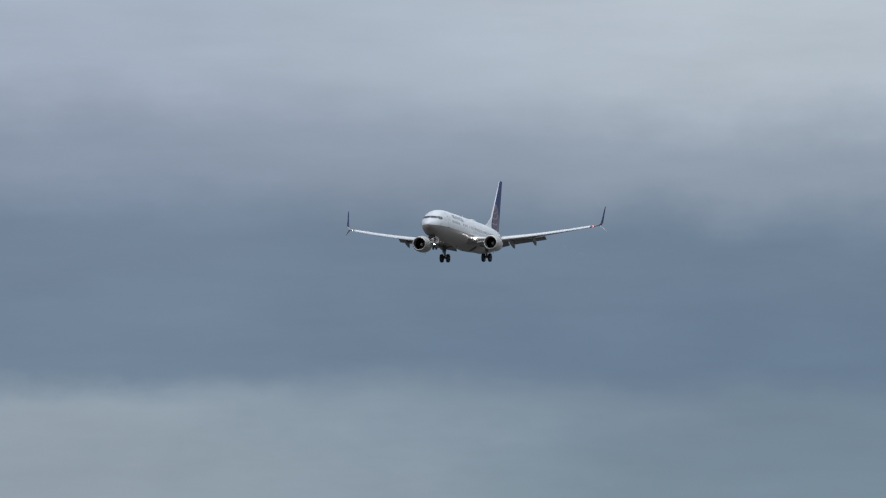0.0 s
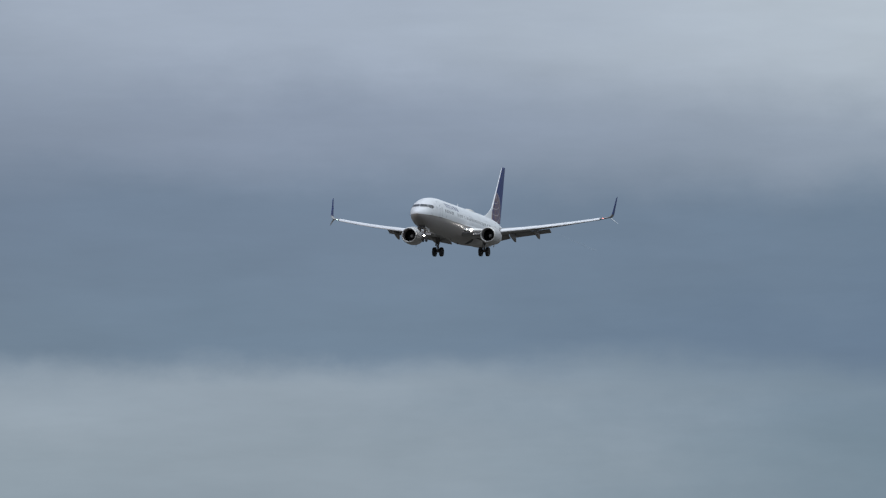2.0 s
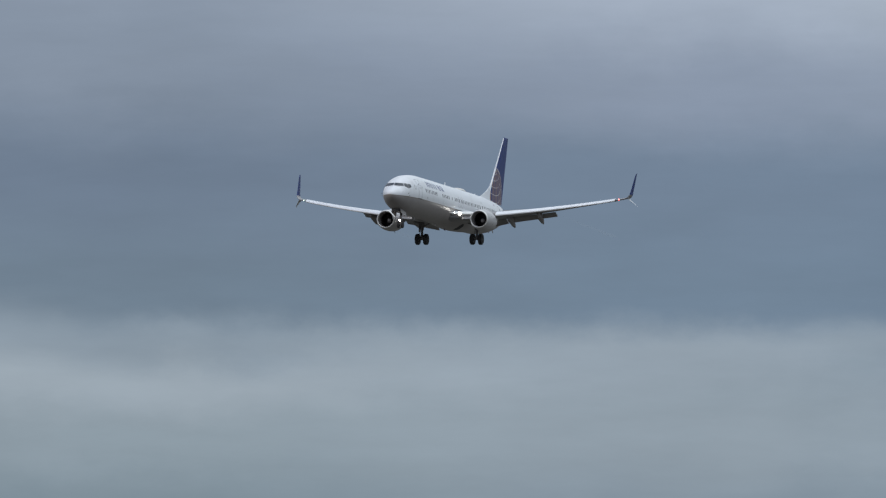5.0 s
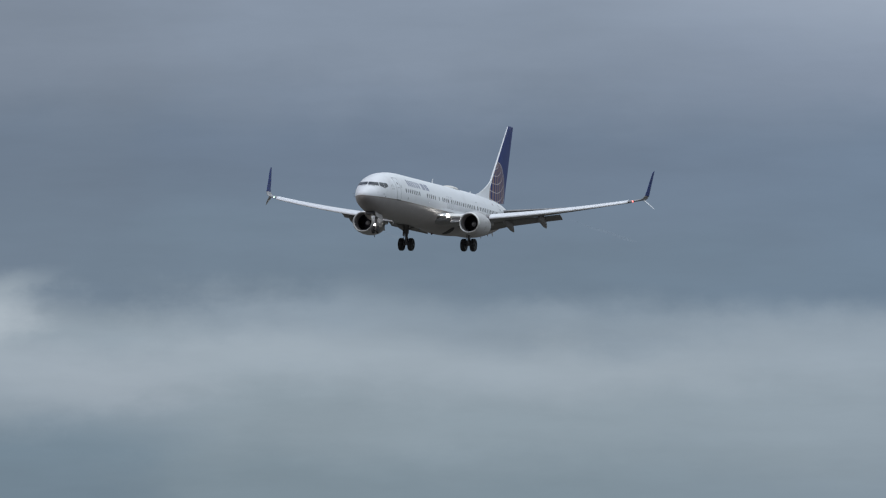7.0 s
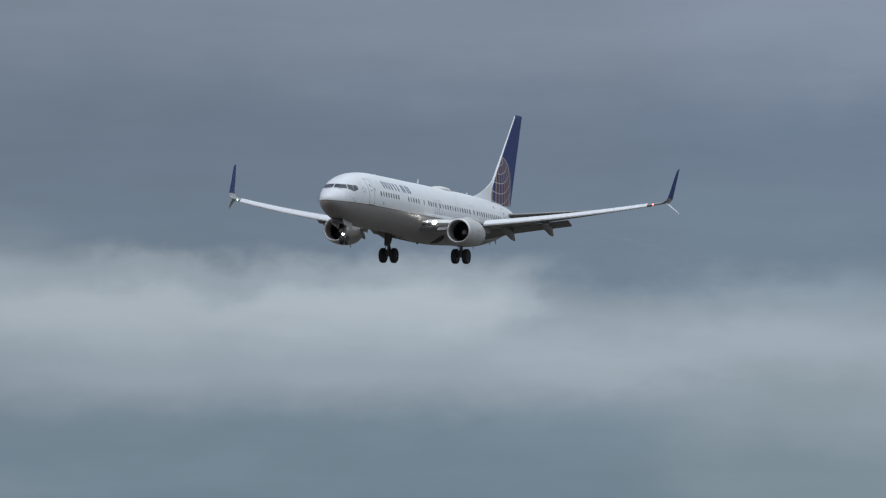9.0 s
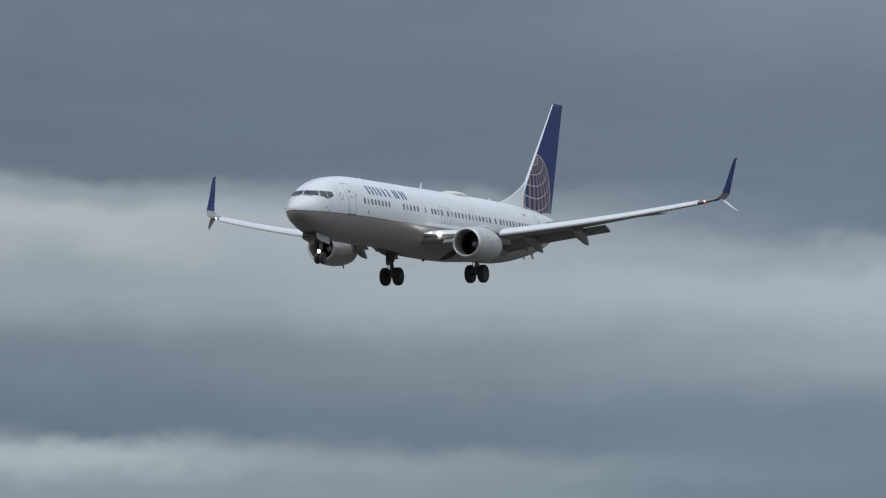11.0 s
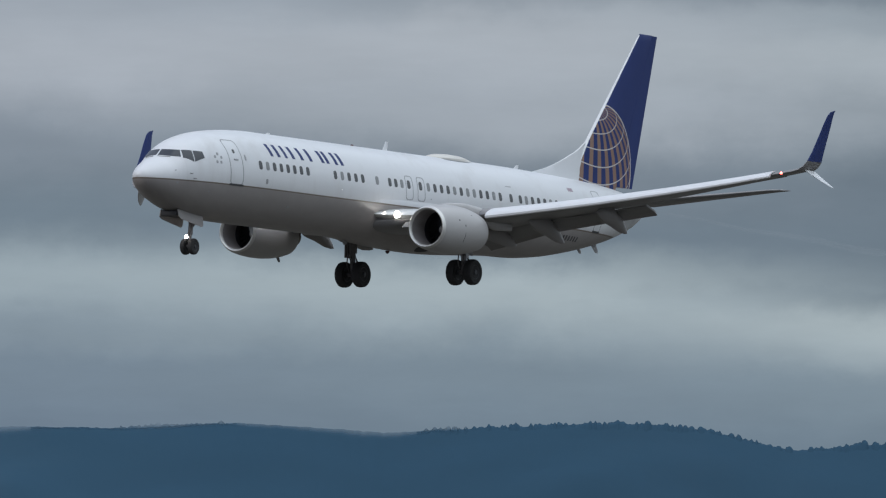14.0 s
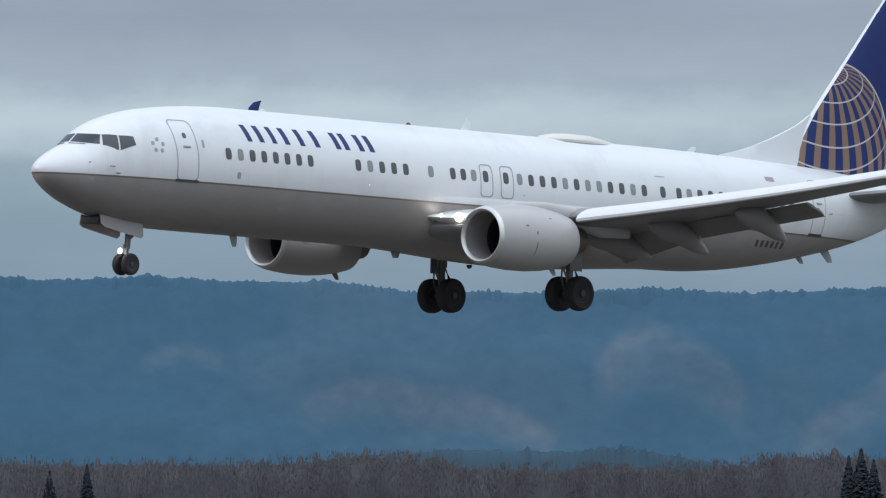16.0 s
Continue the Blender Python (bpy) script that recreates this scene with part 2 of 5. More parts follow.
def tail_paint():
    """Deep blue with a striped tan disc and pale rings."""
    m, nt, bsdf = node_material("tail paint")
    sep = nt.nodes.new("ShaderNodeSeparateXYZ")
    link(nt, object_xyz(nt), sep.inputs[0])
    x, z = sep.outputs[0], sep.outputs[2]
    dx = math_node(nt, "SUBTRACT", 20.0 - 36.42, x)
    dz = math_node(nt, "SUBTRACT", z, 2.45)
    # a globe with its pole tipped towards the onlooker
    a, b = math_node(nt, "DIVIDE", dx, 3.0), math_node(nt, "DIVIDE", dz, 3.0)
    rr = math_node(nt, "ADD", math_node(nt, "MULTIPLY", a, a), math_node(nt, "MULTIPLY", b, b))
    r = math_node(nt, "SQRT", rr)
    c = math_node(nt, "SQRT", math_node(nt, "MAXIMUM", math_node(nt, "SUBTRACT", 1.0, rr), 0.0))
    inside = math_node(nt, "LESS_THAN", r, 1.0)
    tip = radians(29)
    sine = math_node(nt, "MULTIPLY_ADD", b, math.cos(tip), math_node(nt, "MULTIPLY", c, math.sin(tip)))
    front = math_node(nt, "MULTIPLY_ADD", b, -math.sin(tip), math_node(nt, "MULTIPLY", c, math.cos(tip)))
    lon = math_node(nt, "ARCTAN2", a, front)
    wave = math_node(nt, "FRACT", math_node(nt, "MULTIPLY_ADD", lon, 24 / (2 * math.pi), 0.2))
    stripe = math_node(nt, "LESS_THAN", wave, math_node(nt, "MULTIPLY_ADD", lon, 0.05, 0.46))
    colat = math_node(nt, "ARCCOSINE", math_node(nt, "MINIMUM", sine, 1.0))
    turn = math_node(nt, "FRACT", math_node(nt, "MULTIPLY_ADD", colat, 12 / math.pi, 0.5))
    ring = math_node(nt, "LESS_THAN", math_node(nt, "ABSOLUTE", math_node(nt, "SUBTRACT", turn, 0.5)), 0.034)
    edge = math_node(nt, "LESS_THAN", math_node(nt, "ABSOLUTE", math_node(nt, "SUBTRACT", r, 0.993)), 0.0095)
    pale = math_node(nt, "MAXIMUM", math_node(nt, "MULTIPLY", ring, inside), edge)
    fade = noise_node(nt, object_xyz(nt, (0.4, 1, 0.15)), 2.0)
    blue = mix_colour(nt, fade, tuple(c * 0.85 for c in BLUE), tuple(c * 1.25 for c in BLUE))
    col = mix_colour(nt, math_node(nt, "MULTIPLY", stripe, inside), blue, TAN)
    col = mix_colour(nt, pale, col, (0.55, 0.52, 0.5))
    link(nt, col, bsdf.inputs["Base Color"])
    bsdf.inputs["Roughness"].default_value = 0.5
    bsdf.inputs["Specular IOR Level"].default_value = 0.25
    return m


PAINT = fuselage_paint()
TAIL = tail_paint()
M_WHITE = plain("white gloss paint", WHITE, 0.35, vary=0.06, stretch=(0.3, 1, 1))
M_GREY = plain("grey gloss paint", (0.27, 0.252, 0.247), 0.42, vary=0.18, stretch=(0.3, 1, 1))
M_WING = plain("grey wing paint", (0.23, 0.222, 0.222), 0.4, vary=0.16, stretch=(0.35, 1.2, 1))
M_BLUE = plain("deep blue paint", BLUE, 0.5, vary=0.2, gloss=0.25)
M_NACELLE = plain("pale grey nacelle paint", (0.44, 0.425, 0.42), 0.33, vary=0.1, stretch=(0.4, 1, 1))
M_GLOVE = plain("worn bright metal", (0.66, 0.645, 0.62), 0.42, 0.6, vary=0.12)
M_SLAT = plain("dulled bright metal", (0.74, 0.74, 0.75), 0.45, 0.25, vary=0.08, stretch=(1, .4, 1))
M_STEEL = plain("oily steel", (0.17, 0.16, 0.16), 0.48, 0.5, vary=0.3, scale=6)
# near black for the shade inside wheel bays and fan cases
M_DARK = plain("shade-dark recess metal", (0.035, 0.035, 0.038), 0.6, 0.3, vary=0.3, scale=4)
M_HOT = plain("heat-stained nozzle metal", (0.2, 0.17, 0.14), 0.4, 0.9, vary=0.3, scale=5)
M_TYRE = plain("black tyre rubber", (0.022, 0.021, 0.022), 0.75, vary=0.3, scale=8, bump=0.3)
M_HUB = plain("grey wheel rim", (0.07, 0.07, 0.075), 0.5, 0.5, vary=0.3, scale=8)
M_GLASS = plain("dark cabin glass", (0.065, 0.067, 0.073), 0.12, vary=0.15)
M_SHADE = plain("lowered window shade", (0.24, 0.245, 0.25), 0.25, vary=0.1)
M_COCKPIT = plain("tinted cockpit glass", (0.03, 0.035, 0.045), 0.06, vary=0.2)
M_SEAM = plain("dark seam sealant", (0.32, 0.32, 0.33), 0.5)
M_SILL = plain("dark sill paint", (0.06, 0.06, 0.065), 0.5)
M_FAN = plain("titanium fan blade", (0.06, 0.06, 0.065), 0.4, 0.8, vary=0.2)
M_RADOME = plain("cream antenna cover", (0.66, 0.63, 0.58), 0.4, vary=0.06)
M_LAMP = glow("landing lamp glow", (1.0, 0.96, 0.9), 16.0)
M_LAMP_SMALL = glow("taxi lamp glow", (1.0, 0.93, 0.87), 26.0)
M_LAMP_DIM = glow("inspection lamp glow", (1.0, 0.97, 0.92), 2.0)
M_RED = glow("red lamp glow", (1.0, 0.1, 0.07), 6.0)
M_GREEN = glow("green lamp glow", (0.6, 1.0, 0.75), 3.0)

# ---------------------------------------------------------------- mesh tools

def part(name, bm, material, parent, label="", smooth=True):
    me = bpy.data.meshes.new(name)
    bm.normal_update()
    bm.to_mesh(me)
    bm.free()
    for mt in material if isinstance(material, (list, tuple)) else (material,):
        me.materials.append(mt)
    if smooth:
        me.polygons.foreach_set("use_smooth", [True] * len(me.polygons))
        me.set_sharp_from_angle(angle=radians(38))
    ob = new(name, me)
    ob.parent = parent
    if label:
        tagged(ob, label)
    return ob


def shared(name, me, parent, m=None):
    ob = new(name, me)
    ob.parent = parent
    if m is not None:
        ob.matrix_basis = m
    return ob


def loft(bm, rings, cap=True, closed=True):
    """Skin over rings of equally many points."""
    grid = [[bm.verts.new(p) for p in ring] for ring in rings]
    n = len(grid[0])
    for a, b in zip(grid, grid[1:]):
        for i in range(n if closed else n - 1):
            j = (i + 1) % n
            bm.faces.new((a[i], a[j], b[j], b[i]))
    if cap and closed:
        bm.faces.new(grid[0][::-1])
        bm.faces.new(grid[-1])
    return grid


def tidy(bm):
    bmesh.ops.remove_doubles(bm, verts=bm.verts, dist=1e-5)
    bmesh.ops.recalc_face_normals(bm, faces=bm.faces)
    return bm


def box(bm, x0, x1, y0, y1, z0, z1, bevel=0.0):
    r = bmesh.ops.create_cube(bm, size=1)
    for v in r["verts"]:
        v.co = Vector(((x0 + x1) / 2 + v.co.x * (x1 - x0), (y0 + y1) / 2 + v.co.y * (y1 - y0), (z0 + z1) / 2 + v.co.z * (z1 - z0)))
    if bevel:
        edges = list({e for v in r["verts"] for e in v.link_edges})
        bmesh.ops.bevel(bm, geom=edges, offset=bevel, segments=2, affect="EDGES", profile=0.5)


def tube(bm, path, radii, n=12):
    """A round bar along a path of points."""
    pts = [Vector(p) for p in path]
    rings = []
    for i, p in enumerate(pts):
        way = (pts[min(i + 1, len(pts) - 1)] - pts[max(i - 1, 0)]).normalized()
        side = way.cross(Vector((0, 0, 1)) if abs(way.z) < 0.9 else Vector((1, 0, 0))).normalized()
        up = way.cross(side)
        rr = radii[i] if isinstance(radii, (list, tuple)) else radii
        rings.append([p + (side * math.cos(a) + up * math.sin(a)) * rr for a in (2 * math.pi * k / n for k in range(n))])
    loft(bm, rings)


def lathe(bm, profile, centre, axis="x", n=32, squash=None):
    """Rings of (along, radius) about an axis through centre."""
    rings = []
    for along, rad in profile:
        ring = []
        for k in range(n):
            a = 2 * math.pi * k / n
            u, v = math.cos(a) * rad, math.sin(a) * rad
            if axis == "x":
                if squash and v < 0:
                    v *= squash
                ring.append((centre[0] + along, centre[1] + u, centre[2] + v))
            elif axis == "y":
                ring.append((centre[0] + u, centre[1] + along, centre[2] + v))
            else:
                ring.append((centre[0] + u, centre[1] + v, centre[2] + along))
        rings.append(ring)
    loft(bm, rings)


def open_ends(bm):
    for fc in [fc for fc in bm.faces if len(fc.verts) > 4]:
        bm.faces.remove(fc)


REF = 20.0  # the station, in metres behind the nose, of the airliner's origin
WING_CHORD = [0.0, 0.01, 0.04, 0.1, 0.2, 0.35, 0.5, 0.65, 0.8, 0.92, 1.0]


def foil(thick, camber=0.02):
    """Points round an aerofoil of unit chord: (along, up)."""
    def half(u):
        return 5 * thick * (0.2969 * math.sqrt(u) - 0.126 * u - 0.3516 * u * u + 0.2843 * u ** 3 - 0.1015 * u ** 4)
    top = [(u, half(u) + camber * 4 * u * (1 - u)) for u in WING_CHORD]
    low = [(u, -half(u) + camber * 4 * u * (1 - u)) for u in WING_CHORD[1:-1]]
    return top + [(1.0, -0.002)] + low[::-1]


def foil_ring(s, y, z, chord, thick, turn=0.0, camber=0.02, lean=0.0):
    """An aerofoil with its leading edge at station s; turn: degrees nose up; lean: degrees by which its plane tips outward."""
    c, sn, cl, sl = math.cos(radians(turn)), math.sin(radians(turn)), math.cos(radians(lean)), math.sin(radians(lean))
    ring = []
    for u, w in foil(thick, camber):
        along, up = chord * (u * c + w * sn), chord * (-u * sn + w * c)
        ring.append((REF - s - along, y - up * sl, z + up * cl))
    return ring


def curve_at(xs, ys, x):
    """A smooth curve through points, without overshoot."""
    i = min(max(int(np.searchsorted(xs, x)) - 1, 0), len(xs) - 2)
    def slope(k):
        if k <= 0 or k >= len(xs) - 1:
            k2 = 0 if k <= 0 else len(xs) - 2
            return (ys[k2 + 1] - ys[k2]) / (xs[k2 + 1] - xs[k2])
        a, b = (ys[k] - ys[k - 1]) / (xs[k] - xs[k - 1]), (ys[k + 1] - ys[k]) / (xs[k + 1] - xs[k])
        return 0.0 if a * b <= 0 else 2 * a * b / (a + b)
    h = xs[i + 1] - xs[i]
    u = (x - xs[i]) / h
    return ((2 * u ** 3 - 3 * u * u + 1) * ys[i] + (u ** 3 - 2 * u * u + u) * h * slope(i)
            + (3 * u * u - 2 * u ** 3) * ys[i + 1] + (u ** 3 - u * u) * h * slope(i + 1))


# ---------------------------------------------------------------- airliner
HULL_S = [0, .08, .25, .6, 1.0, 1.38, 1.7, 2.05, 2.4, 2.8, 3.5, 4.3, 5.2, 6.5, 8, 27, 29, 31, 33, 35, 37, 38.5, 39.6, 40.3]
HULL_TOP = [-.45, -.27, -.13, .09, .29, .45, .72, .99, 1.17, 1.33, 1.53, 1.69, 1.81, 1.92, 1.97, 1.97, 1.95, 1.91, 1.86, 1.8, 1.69, 1.54, 1.36, 1.15]
HULL_LOW = [-.45, -.66, -.85, -1.08, -1.28, -1.44, -1.55, -1.66, -1.75, -1.83, -1.94, -2.0, -2.03, -2.04, -2.04, -2.04, -2.02, -1.88, -1.61, -1.25, -.8, -.36, .06, .45]
HULL_HALF = [0, .24, .42, .66, .88, 1.035, 1.15, 1.265, 1.365, 1.46, 1.6, 1.7, 1.78, 1.85, 1.88, 1.88, 1.87, 1.8, 1.62, 1.35, 1.0, .68, .42, .22]


def hull(s, a, out=0.0):
    """The hull's skin at station s; a: degrees from the crown towards the left side."""
    top, low, half = curve_at(HULL_S, HULL_TOP, s), curve_at(HULL_S, HULL_LOW, s), curve_at(HULL_S, HULL_HALF, s)
    c, sn = math.cos(radians(a)), math.sin(radians(a))
    return Vector((REF - s, (half + out) * sn, (top + low) / 2 + ((top - low) / 2 + out) * c))


def hull_angle(s, z):
    top, low = curve_at(HULL_S, HULL_TOP, s), curve_at(HULL_S, HULL_LOW, s)
    return math.degrees(math.acos(max(-1, min(1, (z - (top + low) / 2) / ((top - low) / 2)))))


def hull_patch(bm, corners, out=0.012, n=4, side=1):
    """A thin plate on the skin between four (station, height) corners, in order round it, with a rim that goes into the skin."""
    (a, b, c, d) = [Vector((s, hull_angle(s, z))) for s, z in corners]
    def at(u, v, o):
        q = a.lerp(b, u).lerp(d.lerp(c, u), v)
        p = hull(q.x, q.y, o)
        return (p.x, p.y * side, p.z)
    grid = [[bm.verts.new(at(i / n, j / n, out)) for i in range(n + 1)] for j in range(n + 1)]
    for j in range(n):
        for i in range(n):
            bm.faces.new((grid[j][i], grid[j][i + 1], grid[j + 1][i + 1], grid[j + 1][i]))
    rim = [(i, 0) for i in range(n)] + [(n, j) for j in range(n)] + [(i, n) for i in range(n, 0, -1)] + [(0, j) for j in range(n, 0, -1)]
    inner = [bm.verts.new(at(i / n, j / n, -0.02)) for i, j in rim]
    for k in range(len(rim)):
        l = (k + 1) % len(rim)
        bm.faces.new((grid[rim[k][1]][rim[k][0]], inner[k], inner[l], grid[rim[l][1]][rim[l][0]]))


def rounded_outline(s0, s1, z0, z1, r, n=5):
    pts = []
    for cx, cz, a0 in ((s1 - r, z1 - r, 0), (s0 + r, z1 - r, 90), (s0 + r, z0 + r, 180), (s1 - r, z0 + r, 270)):
        for k in range(n):
            a = radians(a0 + 90 * k / (n - 1))
            pts.append((cx + r * math.cos(a), cz + r * math.sin(a)))
    return pts


def hull_ring(bm, s0, s1, z0, z1, r, wide, out=0.008, side=1, skip=None):
    """A raised seam that runs round a rounded opening on the skin."""
    dense = []
    base = rounded_outline(s0, s1, z0, z1, r)
    for (ax, az), (bx, bz) in zip(base, base[1:] + base[:1]):
        steps = max(1, int(math.hypot(bx - ax, bz - az) / 0.15))
        dense += [(ax + (bx - ax) * k / steps, az + (bz - az) * k / steps) for k in range(steps)]
    mx, mz = (s0 + s1) / 2, (z0 + z1) / 2
    hw, hh = (s1 - s0) / 2, (z1 - z0) / 2
    rows = []
    for s, z in dense:
        inner = (mx + (s - mx) * (1 - wide / hw), mz + (z - mz) * (1 - wide / hh))
        row = []
        for (ps, pz), o in (((s, z), -0.02), ((s, z), out), (inner, out), (inner, -0.02)):
            p = hull(ps, hull_angle(ps, pz), o)
            row.append(bm.verts.new((p.x, p.y * side, p.z)))
        rows.append(row)
    for a, b in zip(rows, rows[1:] + rows[:1]):
        for k in range(3):
            bm.faces.new((a[k], a[k + 1], b[k + 1], b[k]))


def hull_button(bm, s, z, w, h, out=0.012, side=1, n=10):
    """A small rounded plate on the skin, such as a cabin window."""
    loop = []
    for k in range(n * 2):
        a = math.pi * k / n
        c, sn = math.cos(a), math.sin(a)
        ps, pz = s + w / 2 * math.copysign(abs(c) ** 0.6, c), z + h / 2 * math.copysign(abs(sn) ** 0.6, sn)
        loop.append((ps, pz))
    def put(f, o):
        q = [hull(s + (ps - s) * f, hull_angle(s, z + (pz - z) * f), o) for ps, pz in loop]
        return [(p.x, p.y * side, p.z) for p in q]
    grid = loft(bm, [put(1, -0.02), put(1, out), put(0.6, out)], cap=False)
    bm.faces.new(grid[-1])


airliner = tagged(new("airliner"), "white twin-engine airliner with blue tail, wheels down on approach", "airplane")

bm = bmesh.new()
stations = [0.02, .08, .16, .25, .4, .6, .8, 1.0, 1.2, 1.38, 1.54, 1.7, 1.88, 2.05, 2.22, 2.4, 2.6, 2.8, 3.1, 3.5, 3.9, 4.3, 4.8, 5.2, 5.8, 6.5, 7.2, 8] + list(range(9, 28)) + [28 + .5 * k for k in range(24)] + [39.9, 40.1, 40.3]
NR = 72
tip = bm.verts.new((REF, 0, -.45))
grid = loft(bm, [[hull(s, 360 * k / NR) for k in range(NR)] for s in stations], cap=False)
for k in range(NR):
    bm.faces.new((tip, grid[0][(k + 1) % NR], grid[0][k]))
bm.faces.new(grid[-1])
bmesh.ops.recalc_face_normals(bm, faces=bm.faces)
fuselage = part("fuselage", bm, PAINT, airliner, "white upper hull with a grey belly and thin bronze line")

# wing-to-body fairing: swells out of the hull and back into it
def fairing(s, a, out=0.0):
    """The fairing's skin; a: degrees from the crown."""
    swell = math.sin(math.pi * min(1, max(0, (s - 14.2) / 13.5))) ** 1.4
    w = math.sin(math.pi * min(1, max(0, (a - 96) / 168))) ** .55
    return hull(s, a, -.03 + (.03 + .3 * swell) * w + out)


bm = bmesh.new()
rings = [[fairing(14.2 + .45 * k, 96 + 4.2 * j) for j in range(41)] for k in range(31)]
loft(bm, rings, closed=False)
bmesh.ops.recalc_face_normals(bm, faces=bm.faces)
part("belly_fairing", bm, PAINT, airliner, "grey wing-to-body fairing")


def wing_line(y):
    """Leading-edge station, chord and height of the wing at a distance y from the middle."""
    lead = float(np.interp(y, [0, 1.8, 5.4, 16.9], [15.4, 16.2, 18.95, 25.15]))
    trail = float(np.interp(y, [0, 1.8, 5.7, 16.9], [23.75, 23.65, 23.6, 26.75]))
    d = max(0.0, y - 1.9)
    return lead, trail - lead, -1.32 + .105 * d + .0039 * d * d


def wing(side):
    bm = bmesh.new()
    rings = []
    for y in (0.6, 1.8, 2.8, 4.0, 5.4, 5.7, 7.5, 9.5, 11.5, 13.5, 15.3, 16.4, 16.9):
        s, c, z = wing_line(y)
        tk = float(np.interp(y, [0, 5.5, 17], [.145, .125, .105]))
        # the fixed part ends where the flaps and the aileron begin
        rings.append(foil_ring(s, side * y, z, c, tk, float(np.interp(y, [0, 5, 10, 17], [1.0, 0.5, -1.8, -4.5]))))
    lead, chord, z = wing_line(16.9)
    for y, zz, s, c, lean in ((17.15, z + .08, lead + .1, 1.5, 22), (17.32, z + .24, lead + .24, 1.36, 45), (17.44, z + .48, lead + .41, 1.22, 66)):
        rings.append(foil_ring(s, side * y, zz, c, .09, -4.0 + lean * .05, .01, lean * side))
    loft(bm, rings)
    w = part("wing", tidy(bm), M_WING, airliner, "grey swept wing with flaps lowered")
    # upturned winglet and lower blade
    bm = bmesh.new()
    rings = []
    for y, zz, s, c in ((17.43, z + .47, lead + .4, 1.2), (17.48, z + .86, lead + .7, .98), (17.53, z + 1.5, lead + 1.1, .8), (17.59, z + 2.1, lead + 1.44, .64), (17.63, z + 2.5, lead + 1.7, .48), (17.65, z + 2.68, lead + 1.92, .34), (17.66, z + 2.76, lead + 2.25, .08)):
        rings.append(foil_ring(s, side * y, zz, c, .085, 0, .0, 82 * side))
    loft(bm, rings)
    part("winglet", tidy(bm), M_BLUE, w, "deep blue upturned winglet")
    bm = bmesh.new()
    rings = []
    for y, zz, s, c in ((17.2, z + .08, lead + .6, .85), (17.5, z - .2, lead + .95, .62), (17.75, z - .45, lead + 1.35, .4), (17.92, z - .62, lead + 1.75, .12)):
        rings.append(foil_ring(s, side * y, zz, c, .08, 0, .0, -48 * side))
    loft(bm, rings)
    part("lower_winglet", tidy(bm), M_WHITE, w, "white lower winglet blade")
    # drooped leading-edge slats, four outboard
    edges = [5.45, 8.2, 10.9, 13.6, 16.15]
    for y0, y1 in zip(edges, edges[1:]):
        bm = bmesh.new()
        rings = []
        for y in (y0 + .003, (y0 + y1) / 2, y1 - .003):
            s, c, z0 = wing_line(y)
            sc = float(np.interp(y, [5, 17], [.8, .5]))
            top = [(-.36 * sc, -.26 * sc), (-.38 * sc, -.15 * sc), (-.3 * sc, -.02 * sc), (-.1 * sc, .12 * sc), (.25 * sc, .26 * sc), (.62 * sc, .34 * sc), (.62 * sc, .32 * sc), (.2 * sc, .16 * sc), (-.12 * sc, -.04 * sc), (-.22 * sc, -.3 * sc)]
            rings.append([(REF - s - a, side * y, z0 + b + .02) for a, b in top])
        loft(bm, rings)
        part("slat", tidy(bm), M_SLAT, w, "bright pale metal slat")
    # folded-out nose flap between hull and engine
    bm = bmesh.new()
    rings = []
    for y in (2.6, 4.1):
        s, c, z0 = wing_line(y)
        rings.append([(REF - s + a, side * y, z0 + b) for a, b in ((-.1, -.05), (.2, -.28), (.26, -.33), (.2, -.37), (-.2, -.16))])
    loft(bm, rings)
    part("nose_flap", tidy(bm), M_WING, w)
    # slotted flaps
    for y0, y1 in ((2.05, 5.3), (5.75, 10.05)):
        for k, (back, drop, share, turn) in enumerate(((-.47, -.03, .17, -20), (.4, -.33, .09, -34))):
            bm = bmesh.new()
            rings = []
            for y in (y0, (y0 + y1) / 2, y1):
                s, c, z0 = wing_line(y)
                cc = max(.45, c * share * 1.25)
                f = cc / .95
                rings.append(foil_ring(s + c + back * f, side * y, z0 + drop * f, cc, .14, turn * -1, .03))
            loft(bm, rings)
            part("flap" if k == 0 else "aft_flap", tidy(bm), M_WING if k == 0 else M_GREY, w)
    # aileron seam as a slim raised plate, with its own trailing edge
    bm = bmesh.new()
    rings = []
    for y in (10.8, 15.9):
        s, c, z0 = wing_line(y)
        rings.append(foil_ring(s + c * .78, side * y, z0 + .01 + c * .78 * .05, c * .25, .13, -3, .01))
    loft(bm, rings)
    part("aileron", tidy(bm), M_WING, w)
    # canoe fairings over the flap tracks
    for y, s_end, z_end in ((3.7, 24.1, -1.88), (5.95, 24.4, -1.78), (8.7, 25.1, -1.36)):
        s, c, z0 = wing_line(y)
        bm = bmesh.new()
        rings = []
        start = s + c * .5
        for u, r in ((0, .02), (.08, .14), (.25, .26), (.5, .31), (.75, .25), (.92, .12), (1, .02)):
            drop = max(0, u - .45) / .55
            zc = z0 - .22 - .1 * math.sin(u * 3) + (z_end - z0 + .22) * drop ** 1.3
            ss = start + (s_end - start) * u
            rings.append([(REF - ss, side * y + r * .8 * math.cos(a), zc + r * 1.35 * math.sin(a)) for a in (2 * math.pi * k / 12 for k in range(12))])
        loft(bm, rings)
        part("flap_fairing", tidy(bm), M_GREY, w)
    # wing-tip lamp
    s, c, z0 = wing_line(16.5)
    bm = bmesh.new()
